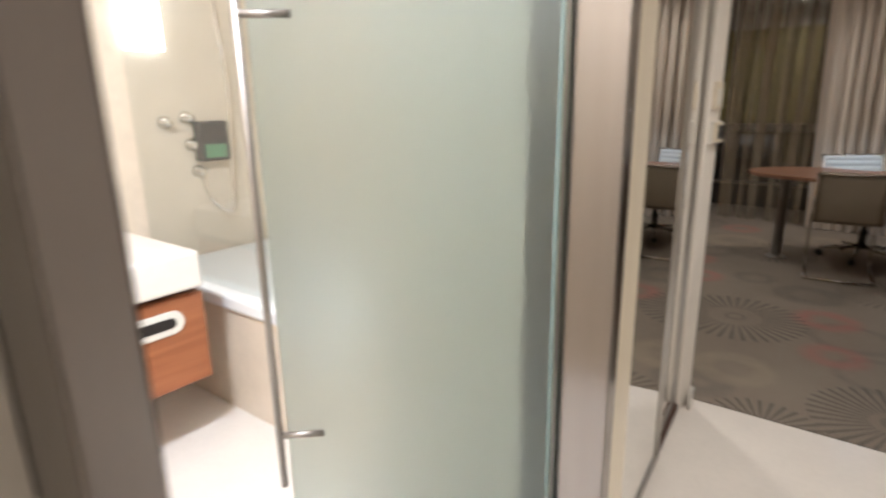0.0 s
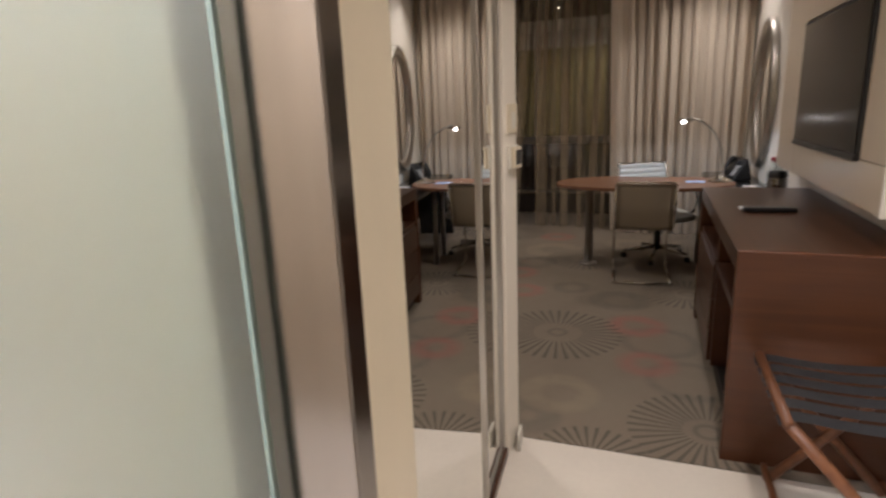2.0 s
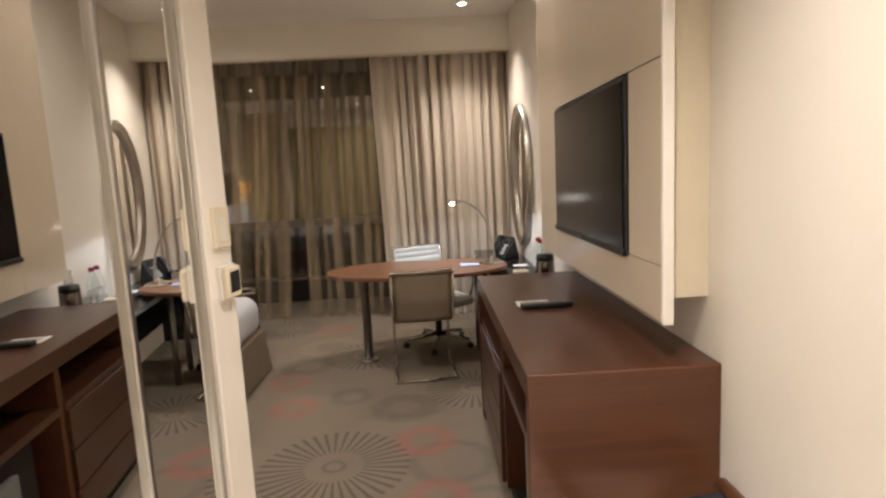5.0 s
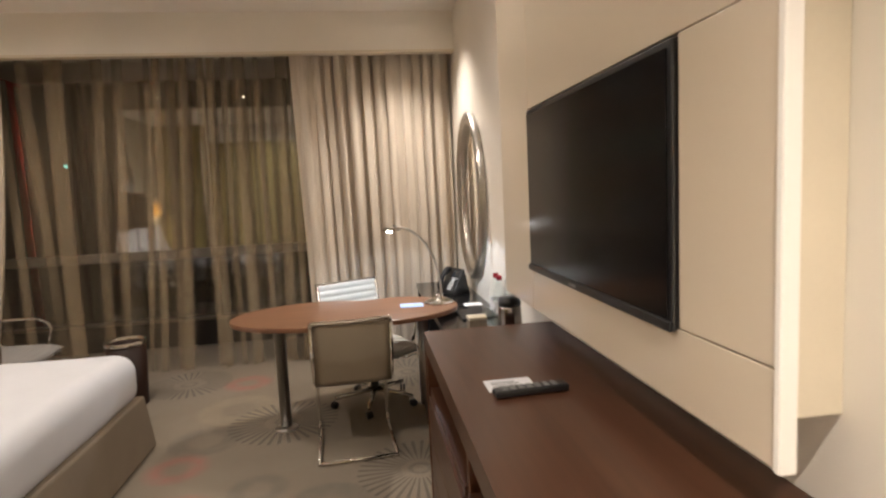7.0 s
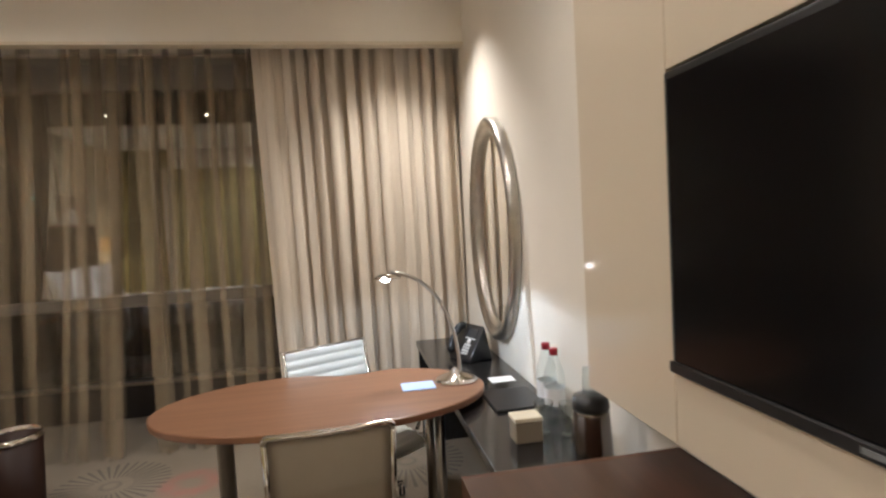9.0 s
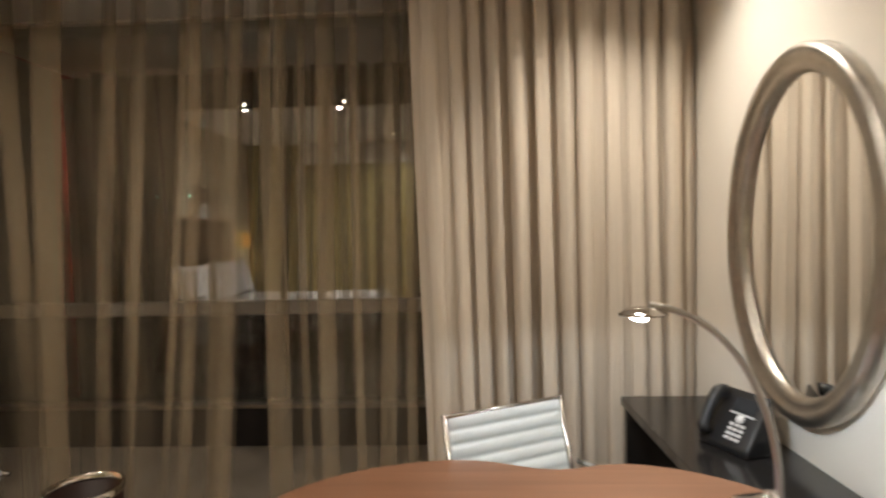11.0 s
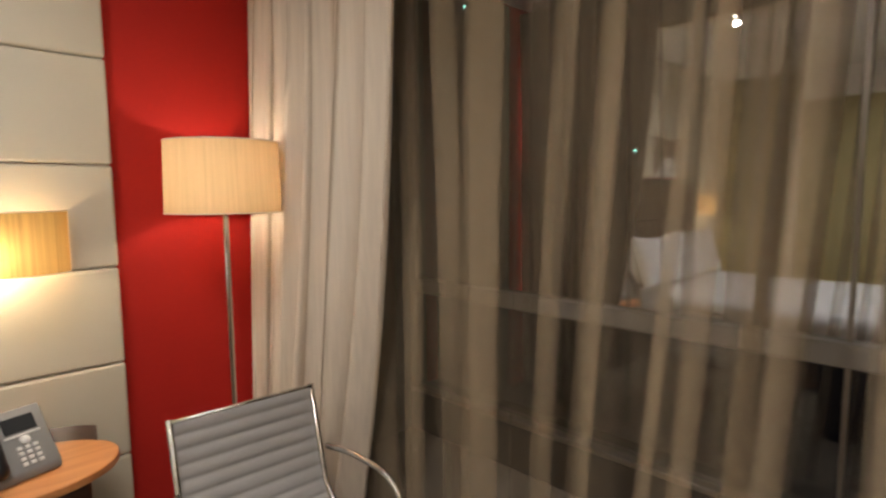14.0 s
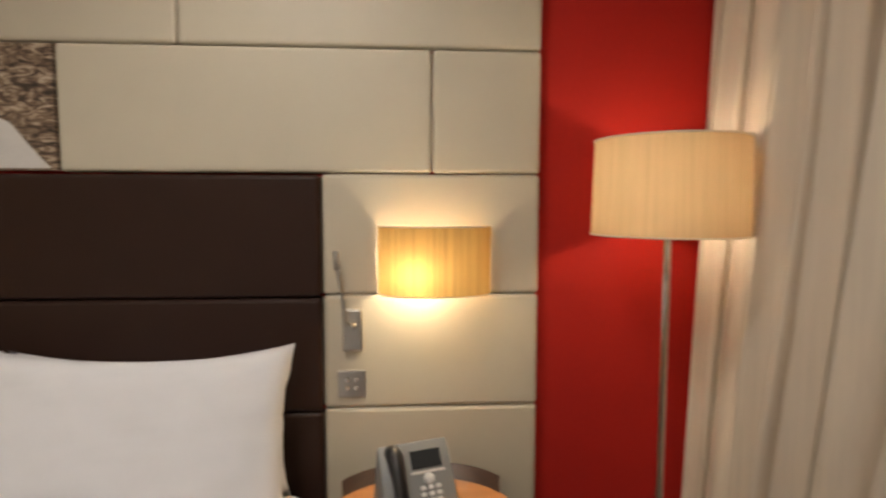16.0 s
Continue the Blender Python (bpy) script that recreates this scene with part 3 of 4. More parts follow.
sheer("sheer_curtain", -3.3, -1.03, 7.49, 0.012, 2.9, PLEATS_WEST, "thin olive-brown sheer curtain, drawn closed", 0.0, -0.21, 5)
sheer("sheer_curtain", -1.017, 0.6, 7.50, 0.012, 2.9, PLEATS_EAST, "thin olive-brown sheer curtain, drawn closed", -0.035, 0.0, 12)

window = thing("window_1", pose(0, END, 0), "wide dark night window with a grey metal frame", "window")
window["kind"] = "structure"
for wx0, wx1 in ((HX + 0.06, -1.21), (-1.19, WX - 0.06)):
    for z0, z1, glazing in ((0.30, 0.922, M_PANE_LOW), (1.012, 2.94, M_PANE)):
        pane = part("pane", box(wx0, wx1, -0.003, 0.003, z0, z1), glazing, window)
        pane.visible_shadow = False
for wx in (HX + 0.03, WX - 0.03):
    part("mullion", box(wx - 0.03, wx + 0.03, -0.05, 0.04, 0.30, 2.943, 0.004), M_STEELD, window)
part("joint", box(-1.209, -1.191, -0.008, 0.008, 0.30, 2.94), M_STEELD, window)
part("transom", box(HX, WX, -0.05, 0.05, 0.922, 1.012, 0.004), M_FRAME, window)
part("window_sill", box(HX, WX, -0.07, 0.05, 0.271, 0.30, 0.004), M_STEELD, window)
structure("wall_window_head", box(HX, WX, END - 0.05, END + 0.2, 2.945, CEIL), M_WALL, "strip of wall above the window", "wall")

# ---------------------------------------------------------------- wardrobe mirrors
def mirror_door(y0, y1, off, label):
    door = thing("mirror_door", pose(slant(off, y0), y0, 0, 0, 0, math.degrees(math.atan(0.0765))), label, "mirror door", "sliding wardrobe doors")
    w = (y1 - y0) / math.cos(math.atan(0.0765))
    part("mirror_pane", box(-0.004, 0.0, 0.02, w - 0.02, 0.05, 2.28), M_MIRROR, door)
    for a, b in ((0, 0.02), (w - 0.02, w)):
        part("stile", box(-0.012, 0.010, a, b, 0.03, 2.3, 0.003), M_SATIN, door)
    part("rail", box(-0.012, 0.008, 0.02, w - 0.02, 0.03, 0.05), M_SATIN, door)
    part("rail", box(-0.012, 0.008, 0.02, w - 0.02, 2.28, 2.3), M_SATIN, door)
    return door


mirror_door(1.57, 2.43, 0.020, "sliding wardrobe door faced with a tall mirror")
mirror_door(2.33, 2.868, -0.004, "sliding wardrobe door faced with a tall mirror")

# ---------------------------------------------------------------- bathroom
HINGE = Vector((-0.127, 1.317))
gdir = (Vector((-0.742, 1.19)) - HINGE)
glass_door = thing("glass_door", pose(HINGE.x, HINGE.y, 0, 0, 0, math.degrees(math.atan2(gdir.y, gdir.x))), "frosted glass bathroom door standing open", "door")
GW = gdir.length + 0.015
part("glass_leaf", box(0.006, GW, -0.005, 0.005, 0.012, 2.085), M_FROST, glass_door)
part("glass_rim", box(0.001, 0.006, -0.005, 0.005, 0.012, 2.085), M_GLASSEDGE, glass_door)
part("pull_bar", tube([(GW - 0.022, 0.055, 0.485), (GW - 0.022, 0.055, 1.78)], 0.008, 12), M_STEELD, glass_door, "long vertical steel pull bar", True)
for hz in (0.62, 1.535):
    part("standoff", tube([(GW - 0.022, 0.055, hz), (GW - 0.11, 0.004, hz)], 0.008, 10), M_STEELD, glass_door, "", True)

def stadium(length, height, depth):
    """A plate with round ends, standing in the yz plane, its back at x = 0."""
    r = height / 2
    ends = [(sx * (length / 2 - r) + r * math.cos(a), r * math.sin(a)) for sx, a0 in ((1, -0.5), (-1, 0.5)) for a in [math.pi * (a0 + k / 10) for k in range(11)]]
    bm = prism(ends, 0, depth, 0.002)
    bmesh.ops.transform(bm, matrix=Matrix(((0, 0, 1, 0), (1, 0, 0, 0), (0, 1, 0, 0), (0, 0, 0, 1))), verts=bm.verts)
    return bm


vanity = thing("vanity_unit", pose(-2.23, 0.31, 0), "wall-hung reddish wooden vanity with a cream stone top", "vanity")
part("worktop", box(-0.36, 0.53, -0.57, 1.225, 0.69, 0.835, 0.012, 2), M_TILE, vanity, "thick cream stone worktop")
part("drawer", box(-0.32, 0.50, 0.56, 1.235, 0.30, 0.665, 0.006), M_VANITY, vanity)
# solid strip, its near-black colour stands in for shade below the worktop
part("shadow_gap", box(-0.32, 0.46, -0.54, 1.22, 0.666, 0.689), M_DARK, vanity, "near-black strip painting the shade under the worktop")
part("cabinet_body", box(-0.32, 0.42, -0.56, 0.54, 0.48, 0.665, 0.006), M_VANITY, vanity)
part("handle_plate", stadium(0.29, 0.09, 0.010), M_WHITEPL, vanity, "pale round-ended surround of the handle slot").location = (0.499, 1.0, 0.575)
# no hole is cut: the slot's shade is a near-black plate
part("handle_slot", stadium(0.225, 0.042, 0.004), M_DARK, vanity, "near-black plate painting the shade of the handle slot").location = (0.507, 1.0, 0.575)
part("shelf", box(-0.32, 0.42, -0.56, 0.54, 0.30, 0.33, 0.004), M_VANITY, vanity)
tagged(part("towel", box(-2.5, -1.88, 0.0, 0.80, 0.333, 0.42, 0.025, 3), M_LINEN, None, "", True), "folded white towel on the vanity shelf", "towel")
scale_ob = thing("bathroom_scale", pose(-1.95, 1.17, 0, 0, 0, 12), "flat grey glass bathroom scale on the stone floor", "scale")
part("platform", box(-0.15, 0.15, -0.15, 0.15, 0.012, 0.026, 0.006, 2), M_GREYPL, scale_ob)
part("display", box(-0.04, 0.04, 0.08, 0.12, 0.0262, 0.028), M_LCD, scale_ob, "small dark display")
for fx in (-0.11, 0.11):
    for fy in (-0.11, 0.11):
        part("foot", lathe([(0.016, 0.0), (0.018, 0.012)], 16), M_BLACK, scale_ob, "", True).location = (fx, fy, 0)
tub = thing("bathtub", pose(-1.7, 2.13, 0), "white bathtub behind a beige stone apron", "bathtub")
part("apron", box(-0.88, 0.88, -0.40, -0.35, 0, 0.5, 0.004), M_BATHWALL, tub, "beige stone apron")
bm = box(-0.88, 0.88, -0.42, 0.40, 0.5, 0.57, 0.015, 2)
part("rim", bm, M_TUB, tub)
part("screen", box(-0.88, 0.3, -0.36, -0.352, 0.572, 2.1), M_THIN, tub, "clear glass shower screen")
part("screen_rail", box(0.3, 0.318, -0.368, -0.344, 0.572, 2.1, 0.003), M_CHROME, tub)
shower = thing("shower_fitting", pose(-2.6, 2.03, 1.18), "chrome shower mixer and hose on the bathroom wall", "shower")
for sy, sz in ((-0.1, 0.1), (0.02, 0.12), (0.03, -0.02), (0.05, -0.16)):
    part("valve", lathe([(0.035, 0), (0.035, 0.012), (0.02, 0.02), (0.02, 0.06)], 16), M_CHROME, shower, "", True).matrix_local = pose(0, sy, sz, 0, 90, 0)
part("hose", tube(rounded([(0.03, 0.05, -0.16), (0.07, 0.06, -0.32), (0.07, 0.2, -0.42), (0.06, 0.25, 0.3), (0.04, 0.22, 0.75)], 0.1), 0.008, 8), M_CHROME, shower, "", True)
bath_lamp = thing("bathroom_light", pose(-2.596, 1.88, 1.72), "lit white wall panel light in the bathroom", "light")
part("diffuser", box(0.004, 0.03, -0.09, 0.09, -0.1, 0.7, 0.004), M_BATHGLOW, bath_lamp)
dispenser = thing("soap_dispenser", pose(-2.598, 2.16, 1.16), "black soap dispenser with a green label on the bathroom wall", "dispenser")
part("dispenser_body", box(0.0, 0.07, -0.085, 0.085, -0.09, 0.12, 0.012, 2), M_BLACK, dispenser)
part("dispenser_label", box(0.0705, 0.073, -0.06, 0.06, -0.07, 0.0), mat("green_label", (0.10, 0.25, 0.13), 0.5), dispenser, "green label")
bath_ceiling = thing("bathroom_ceiling_light", pose(*BATH_LAMP, LOW_CEIL - 0.02), "round lit ceiling light of the bathroom", "light")
part("diffuser", lathe([(0.2, 0.0), (0.22, 0.02)], 32), M_BATHGLOW, bath_ceiling)

# ---------------------------------------------------------------- wall end: card switch
switch = thing("card_switch", pose(slant(0.038, 2.937), 2.937, 1.225, 0, 0, -11.9), "white plastic key card switch on the wall end", "switch")
part("back_plate", box(-0.004, 0.010, -0.036, 0.036, -0.045, 0.045, 0.003), M_WHITEPL, switch)
part("card_holder", box(0.010, 0.026, -0.032, 0.032, -0.040, 0.040, 0.004), M_JAMB, switch)
part("card_slot", box(0.020, 0.0275, -0.020, 0.024, -0.026, 0.028, 0.001), M_BLACK, switch, "black card slot")
thermostat = thing("thermostat", pose(slant(0.037, 2.935), 2.935, 1.36, 0, 0, -11.9), "small cream wall plate above the card switch", "switch")
part("cover", box(-0.004, 0.008, -0.035, 0.035, -0.045, 0.06, 0.002), M_JAMB, thermostat)
part("button", box(0.008, 0.011, -0.015, 0.015, -0.03, 0.03, 0.001), M_WHITEPL, thermostat)

# ---------------------------------------------------------------- console and television
console = thing("console_cabinet", pose(0.575, 3.08, 0), "dark walnut console cabinet with niches, drawers and a minibar bay", "cabinet")
CW, CL, CH = WX - 0.575 - 0.002, 1.665, 0.867
part("top", box(0, CW, 0.0203, CL - 0.0203, CH - 0.075, CH, 0.0006), M_CONSOLE, console)
for y0, y1, outer in ((0, 0.02, 0), (CL - 0.02, CL, CL)):
    end = box(0, CW, y0, y1, 0.0, CH)
    bmesh.ops.bevel(end, geom=[e for e in end.edges if all(abs(v.co.y - outer) < 1e-4 for v in e.verts)], offset=0.006, segments=3, profile=0.5, affect="EDGES")
    part("end_panel", end, M_CONSOLE_END, console)
part("end_lining", box(0.004, CW, 0.0205, 0.06, 0.0, CH - 0.0755), M_CONSOLE_END, console)
part("end_lining", box(0.004, CW, CL - 0.06, CL - 0.0205, 0.0, CH - 0.0755), M_CONSOLE_END, console)
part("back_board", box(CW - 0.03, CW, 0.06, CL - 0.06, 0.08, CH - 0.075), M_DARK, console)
part("divider", box(0.02, CW - 0.03, 0.72, 0.76, 0.08, CH - 0.075), M_CONSOLE_END, console)
part("shelf", box(0.012, CW - 0.03, 0.06, 0.72, 0.60, 0.63), M_CONSOLE, console)
part("shelf", box(0.012, CW - 0.03, 0.76, CL - 0.06, 0.60, 0.63), M_CONSOLE, console)
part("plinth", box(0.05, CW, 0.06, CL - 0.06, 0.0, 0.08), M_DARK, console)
for k, (z0, z1) in enumerate(((0.085, 0.25), (0.256, 0.42), (0.426, 0.595))):
    part("drawer", box(0.002, 0.024, 0.764, CL - 0.064, z0, z1, 0.003), M_CONSOLE, console)
fridge = thing("minibar", pose(0.64, 3.15, 0.082), "small grey minibar fridge inside the console", "minibar")
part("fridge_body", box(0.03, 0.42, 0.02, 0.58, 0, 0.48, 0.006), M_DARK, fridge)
part("fridge_door", box(0.0, 0.028, 0.02, 0.42, 0.01, 0.40, 0.008, 2), M_GREYPL, fridge)

panel = thing("tv_panel", pose(0, 0, 0), "cream lacquered wall panel around the television", "wall panel")
part("carcass", box(1.035, WX - 0.001, 3.17, 4.93, 1.057, 2.78), M_JAMB, panel)
X0, X1 = 1.010, 1.034
for y0, y1, z0, z1 in ((3.135, 4.503, 0.985, 1.158), (3.135, 3.43, 1.161, 1.782), (4.505, 4.95, 0.985, 2.79), (3.135, 4.503, 1.785, 2.79)):
    part("board", box(X0, X1, y0, y1, z0, z1, 0.0025, 2), M_LACQUER, panel)
part("recess", box(1.030, 1.036, 3.43, 4.505, 1.158, 1.785), M_BLACK, panel, "black recess behind the television")
part("edge_strip", box(1.000, X1, 3.118, 3.1335, 0.985, 2.79, 0.002), M_CEIL, panel, "pale edge strip")
tv = thing("television", pose(1.0, 3.965, 1.455), "large flat black television, switched off", "television")
part("housing", box(0.0, 0.03, -0.528, 0.532, -0.305, 0.322, 0.006, 2), M_BLACK, tv)
part("screen", box(-0.004, -0.0005, -0.510, 0.514, -0.278, 0.304, 0.001), M_SCREEN, tv, "dark glossy screen")
part("bezel", box(-0.008, -0.0005, -0.528, 0.532, -0.305, -0.280, 0.003), M_BLACK, tv)
part("maker_mark", box(-0.0095, -0.008, 0.02, 0.08, -0.297, -0.288), M_GREYPL, tv)

remote = thing("remote_control", pose(0.81, 3.90, CH, 0, 0, 4), "black television remote control on the console", "remote")
part("shell", box(-0.115, 0.115, -0.024, 0.024, 0.001, 0.022, 0.006, 2), M_BLACK, remote)
for i in range(7):
    for j in range(3):
        part("button", box(-0.09 + i * 0.026, -0.075 + i * 0.026, -0.016 + j * 0.012, -0.008 + j * 0.012, 0.021, 0.0245), M_GREYPL, remote)
leaflet = tagged(part("leaflet", box(0.69, 0.84, 3.93, 4.03, CH + 0.0005, CH + 0.003), M_PAPER), "white printed card lying under the remote", "paper")
for i in range(4):
    part("print_line", box(0.71, 0.80 - 0.012 * (i % 2), 3.95 + i * 0.017, 3.957 + i * 0.017, CH + 0.003, CH + 0.0036), M_GREYPL, leaflet)

# ---------------------------------------------------------------- luggage rack
rack = thing("luggage_rack", pose(0.90, 2.72, 0), "folding wooden luggage rack with dark grey webbing straps", "luggage rack")
RZ = 0.5
part("side_rail", tube([(-0.235, 0.29, RZ), (-0.235, -0.20, RZ)], 0.016, 12), M_RACK, rack, "", True)
bent = rounded([(0.235, 0.30, RZ + 0.02), (0.235, -0.225, RZ + 0.03), (0.215, -0.262, RZ - 0.09), (-0.17, -0.215, 0.014)], 0.11, 8)
part("bent_frame", tube(bent, 0.021, 14), M_RACK, rack, "bent wooden rail and leg in one piece", True)
part("leg", tube([(0.225, 0.27, RZ), (-0.18, 0.25, 0.014)], 0.018, 12), M_RACK, rack, "", True)
for sy in (-0.185, 0.275):
    part("leg", tube([(-0.232, sy, RZ - 0.006), (0.19, sy + 0.012, 0.014)], 0.018, 12), M_RACK, rack, "", True)
part("stretcher", tube([(-0.19, -0.21, 0.07), (-0.19, 0.26, 0.07)], 0.012, 10), M_RACK, rack, "", True)
part("stretcher", tube([(0.18, -0.21, 0.07), (0.18, 0.26, 0.07)], 0.012, 10), M_RACK, rack, "", True)
for i in range(6):
    y = -0.165 + i * 0.081

    def strap(u, v, y=y):
        return Vector((-0.256 + 0.49 * u, y + 0.06 * (v - 0.5), RZ + 0.020 - 0.022 * math.sin(math.pi * u) - 0.03 * max(0.0, 1 - u * 12)))
    part("strap", sheet(14, 2, strap, 0.003), M_STRAP, rack)

plug = thing("wall_socket", pose(WX, 3.0, 0.10), "white wall socket with a plug low on the wall", "socket")
part("plate", box(-0.008, -0.0005, -0.06, 0.06, -0.04, 0.04, 0.003), M_WHITEPL, plug)
part("plug", box(-0.05, -0.008, -0.02, 0.03, -0.03, 0.02, 0.008, 2), M_WHITEPL, plug)

# ---------------------------------------------------------------- black shelf by the window with its things
shelf = thing("side_desk", pose(0, 0, 0), "low black lacquered side desk along the wall", "desk")
SZ = 0.69
part("top", box(0.755, WX - 0.002, 4.80, 7.15, SZ - 0.04, SZ, 0.003, 2), M_BLKSHELF, shelf)
part("side", box(0.765, WX - 0.002, 4.80, 4.835, 0.003, SZ - 0.04), M_BLKSHELF, shelf)
part("side", box(0.765, WX - 0.002, 7.10, 7.14, 0.003, SZ - 0.04), M_BLKSHELF, shelf)
part("back", box(WX - 0.022, WX - 0.002, 4.835, 7.10, 0.2, SZ - 0.04), M_BLKSHELF, shelf)


def bottle(x, y):
    b = thing("water_bottle", pose(x, y, SZ) @ Matrix.Scale(1.12, 4), "clear water bottle with a red cap on the side desk", "bottle", "water bottles")
    part("bottle_body", lathe([(0.034, 0.0), (0.037, 0.01), (0.037, 0.14), (0.034, 0.17), (0.018, 0.215), (0.015, 0.235)], 24), M_THIN, b, "", True)
    part("paper_label", lathe([(0.0375, 0.06), (0.0375, 0.12)], 24, closed=False), M_PAPER, b, "white label", True)
    part("cap", lathe([(0.0155, 0.232), (0.0155, 0.253), (0.013, 0.256)], 20), M_REDCAP, b, "red screw cap", True)
    return b


bottle(1.105, 5.575)
bottle(1.10, 5.475)
for gx, gy in ((1.09, 5.32), (1.01, 5.36)):
    g = tagged(part("drinking_glass", lathe([(0.001, 0.004), (0.03, 0.004), (0.036, 0.12), (0.034, 0.12), (0.028, 0.01), (0.001, 0.01)], 24, closed=False), M_THIN, None, "", True), "empty clear drinking glass on the side desk", "glass", "drinking glasses")
    g.location = (gx, gy, SZ)
flask = thing("ice_bucket", pose(1.035, 5.0, SZ), "brushed metal flask with a black lid", "flask")
part("flask_body", lathe([(0.062, 0.0), (0.064, 0.02), (0.056, 0.2), (0.054, 0.21)], 32), M_STEEL, flask, "", True)
part("lid", lathe([(0.055, 0.21), (0.057, 0.22), (0.052, 0.25), (0.02, 0.255)], 32), M_BLACK, flask, "black lid", True)
tea_box = thing("tea_box", pose(0.93, 5.33, SZ), "small beige cardboard tea box on the side desk", "box")
part("carton", box(-0.05, 0.05, -0.04, 0.04, 0, 0.075, 0.003), M_TAUPE, tea_box)
part("carton_lid", box(-0.052, 0.052, -0.042, 0.042, 0.0755, 0.092, 0.003), M_JAMB, tea_box)
tent = bmesh.new()
for s in (-1, 1):
    join(tent, box(-0.0012, 0.0012, -0.055, 0.055, 0, 0.12), pose(s * 0.018, 0, 0.0, 0, -s * 8.5, 0))
tent_ob = tagged(part("tent_card", tent, M_PAPER), "folded white card standing on the side desk", "card")
tent_ob.matrix_world = pose(1.11, 5.17, SZ + 0.001, 0, 0, 8)
tumbler = tagged(part("drinking_glass", lathe([(0.001, 0.116), (0.03, 0.116), (0.036, 0.0), (0.034, 0.0), (0.028, 0.11), (0.001, 0.11)], 24, closed=False), M_THIN, None, "", True), "clear glass turned upside down on the flask lid", "glass", "drinking glasses")
tumbler.location = (1.035, 5.0, SZ + 0.257)
tumbler.scale = (0.7, 0.7, 0.7)
tagged(part("note_card", box(0.99, 1.11, 6.03, 6.12, SZ + 0.0005, SZ + 0.003), M_PAPER), "small white card lying on the side desk", "paper")
folder = tagged(part("folder", box(0.9, 1.12, 5.62, 5.9, SZ + 0.0005, SZ + 0.012, 0.002), M_BLACK), "black leather folder on the side desk", "folder")


def desk_phone(m, dark, label):
    ph = thing("telephone", m, label, "telephone")
    body_m = M_BLACK if dark else M_GREYPL
    # wedge body, sloping up towards the back (+y local)
    wedge = bmesh.new()
    vs = [wedge.verts.new(c) for c in ((-0.105, -0.08, 0), (0.105, -0.08, 0), (0.105, 0.08, 0), (-0.105, 0.08, 0), (-0.105, -0.08, 0.025), (0.105, -0.08, 0.025), (0.105, 0.035, 0.195), (-0.105, 0.035, 0.195))]
    for q in ((0, 3, 2, 1), (4, 5, 6, 7), (0, 1, 5, 4), (1, 2, 6, 5), (2, 3, 7, 6), (3, 0, 4, 7)):
        wedge.faces.new([vs[i] for i in q])
    bmesh.ops.bevel(wedge, geom=wedge.edges[:], offset=0.008, segments=2, profile=0.5, affect="EDGES")
    part("phone_body", wedge, body_m, ph, "", True)
    face = pose(0, -0.08, 0.026, math.degrees(math.atan2(0.17, 0.115)), 0, 0)

    def on_face(name, x0, x1, s0, s1, h, material, lab=""):
        part(name, box(x0, x1, s0, s1, -0.002, h, 0.0015), material, ph, lab).matrix_local = face
    on_face("display", -0.015, 0.075, 0.125, 0.175, 0.002, M_LCD, "dark display")
    on_face("display_bar", -0.02, 0.08, 0.112, 0.118, 0.003, M_KEYS)
    for r in range(4):
        for c in range(3):
            on_face("key", 0.0 + c * 0.022, 0.015 + c * 0.022, 0.018 + r * 0.017, 0.029 + r * 0.017, 0.004, M_KEYS)
    disc = part("navigation_key", lathe([(0.016, 0), (0.014, 0.005)], 20), M_KEYS, ph, "round light key", True)
    disc.matrix_local = face @ pose(0.03, 0.097, 0.0)
    hs = tube(rounded([(-0.068, 0.018, 0.012), (-0.068, 0.03, 0.034), (-0.068, 0.10, 0.046), (-0.068, 0.165, 0.036), (-0.068, 0.178, 0.012)], 0.03), [0.023, 0.024, 0.024, 0.023, 0.022, 0.02, 0.019, 0.019, 0.019, 0.019, 0.019, 0.02, 0.022, 0.023, 0.024, 0.024, 0.024, 0.024, 0.024, 0.023][:20], 12)
    part("handset", hs, M_BLACK, ph, "black curved handset", True).matrix_local = face
    return ph


desk_phone(pose(1.0, 6.55, SZ, 0, 0, -68), True, "black desk telephone on the side desk")

# ---------------------------------------------------------------- oval desk
desk = thing("desk_table", pose(0, 0, 0), "kidney-shaped cherry wood desk on a steel column", "desk")
TZ = 0.745
outline = []
for i in range(96):
    a = 2 * math.pi * i / 96
    c, s = math.cos(a), math.sin(a)
    x = 0.195 + 0.72 * c * abs(c) ** -0.12 if abs(c) > 1e-6 else 0.195
    y = 5.92 + 0.41 * s
    if s > 0:
        y -= 0.085 * math.exp(-((x - 0.30) / 0.17) ** 2)
    outline.append((x, y))
part("top", prism(outline, TZ - 0.03, TZ, 0.006, 2), M_TABLE, desk)
column = part("column", lathe([(0.036, 0.02), (0.036, TZ - 0.05), (0.09, TZ - 0.045), (0.09, TZ - 0.03)], 24), M_SATIN, desk, "brushed steel column", True)
column.location = (-0.235, 5.92, 0)
foot = part("foot_plate", lathe([(0.075, 0.003), (0.075, 0.010), (0.06, 0.02), (0.038, 0.026)], 32), M_SATIN, desk, "", True)
foot.location = (-0.235, 5.92, 0)
for lx, ly in ((0.68, 5.78), (0.68, 6.12)):
    part("leg", tube([(lx, ly, 0.004), (lx, ly, TZ - 0.03)], 0.022, 14), M_SATIN, desk, "", True)

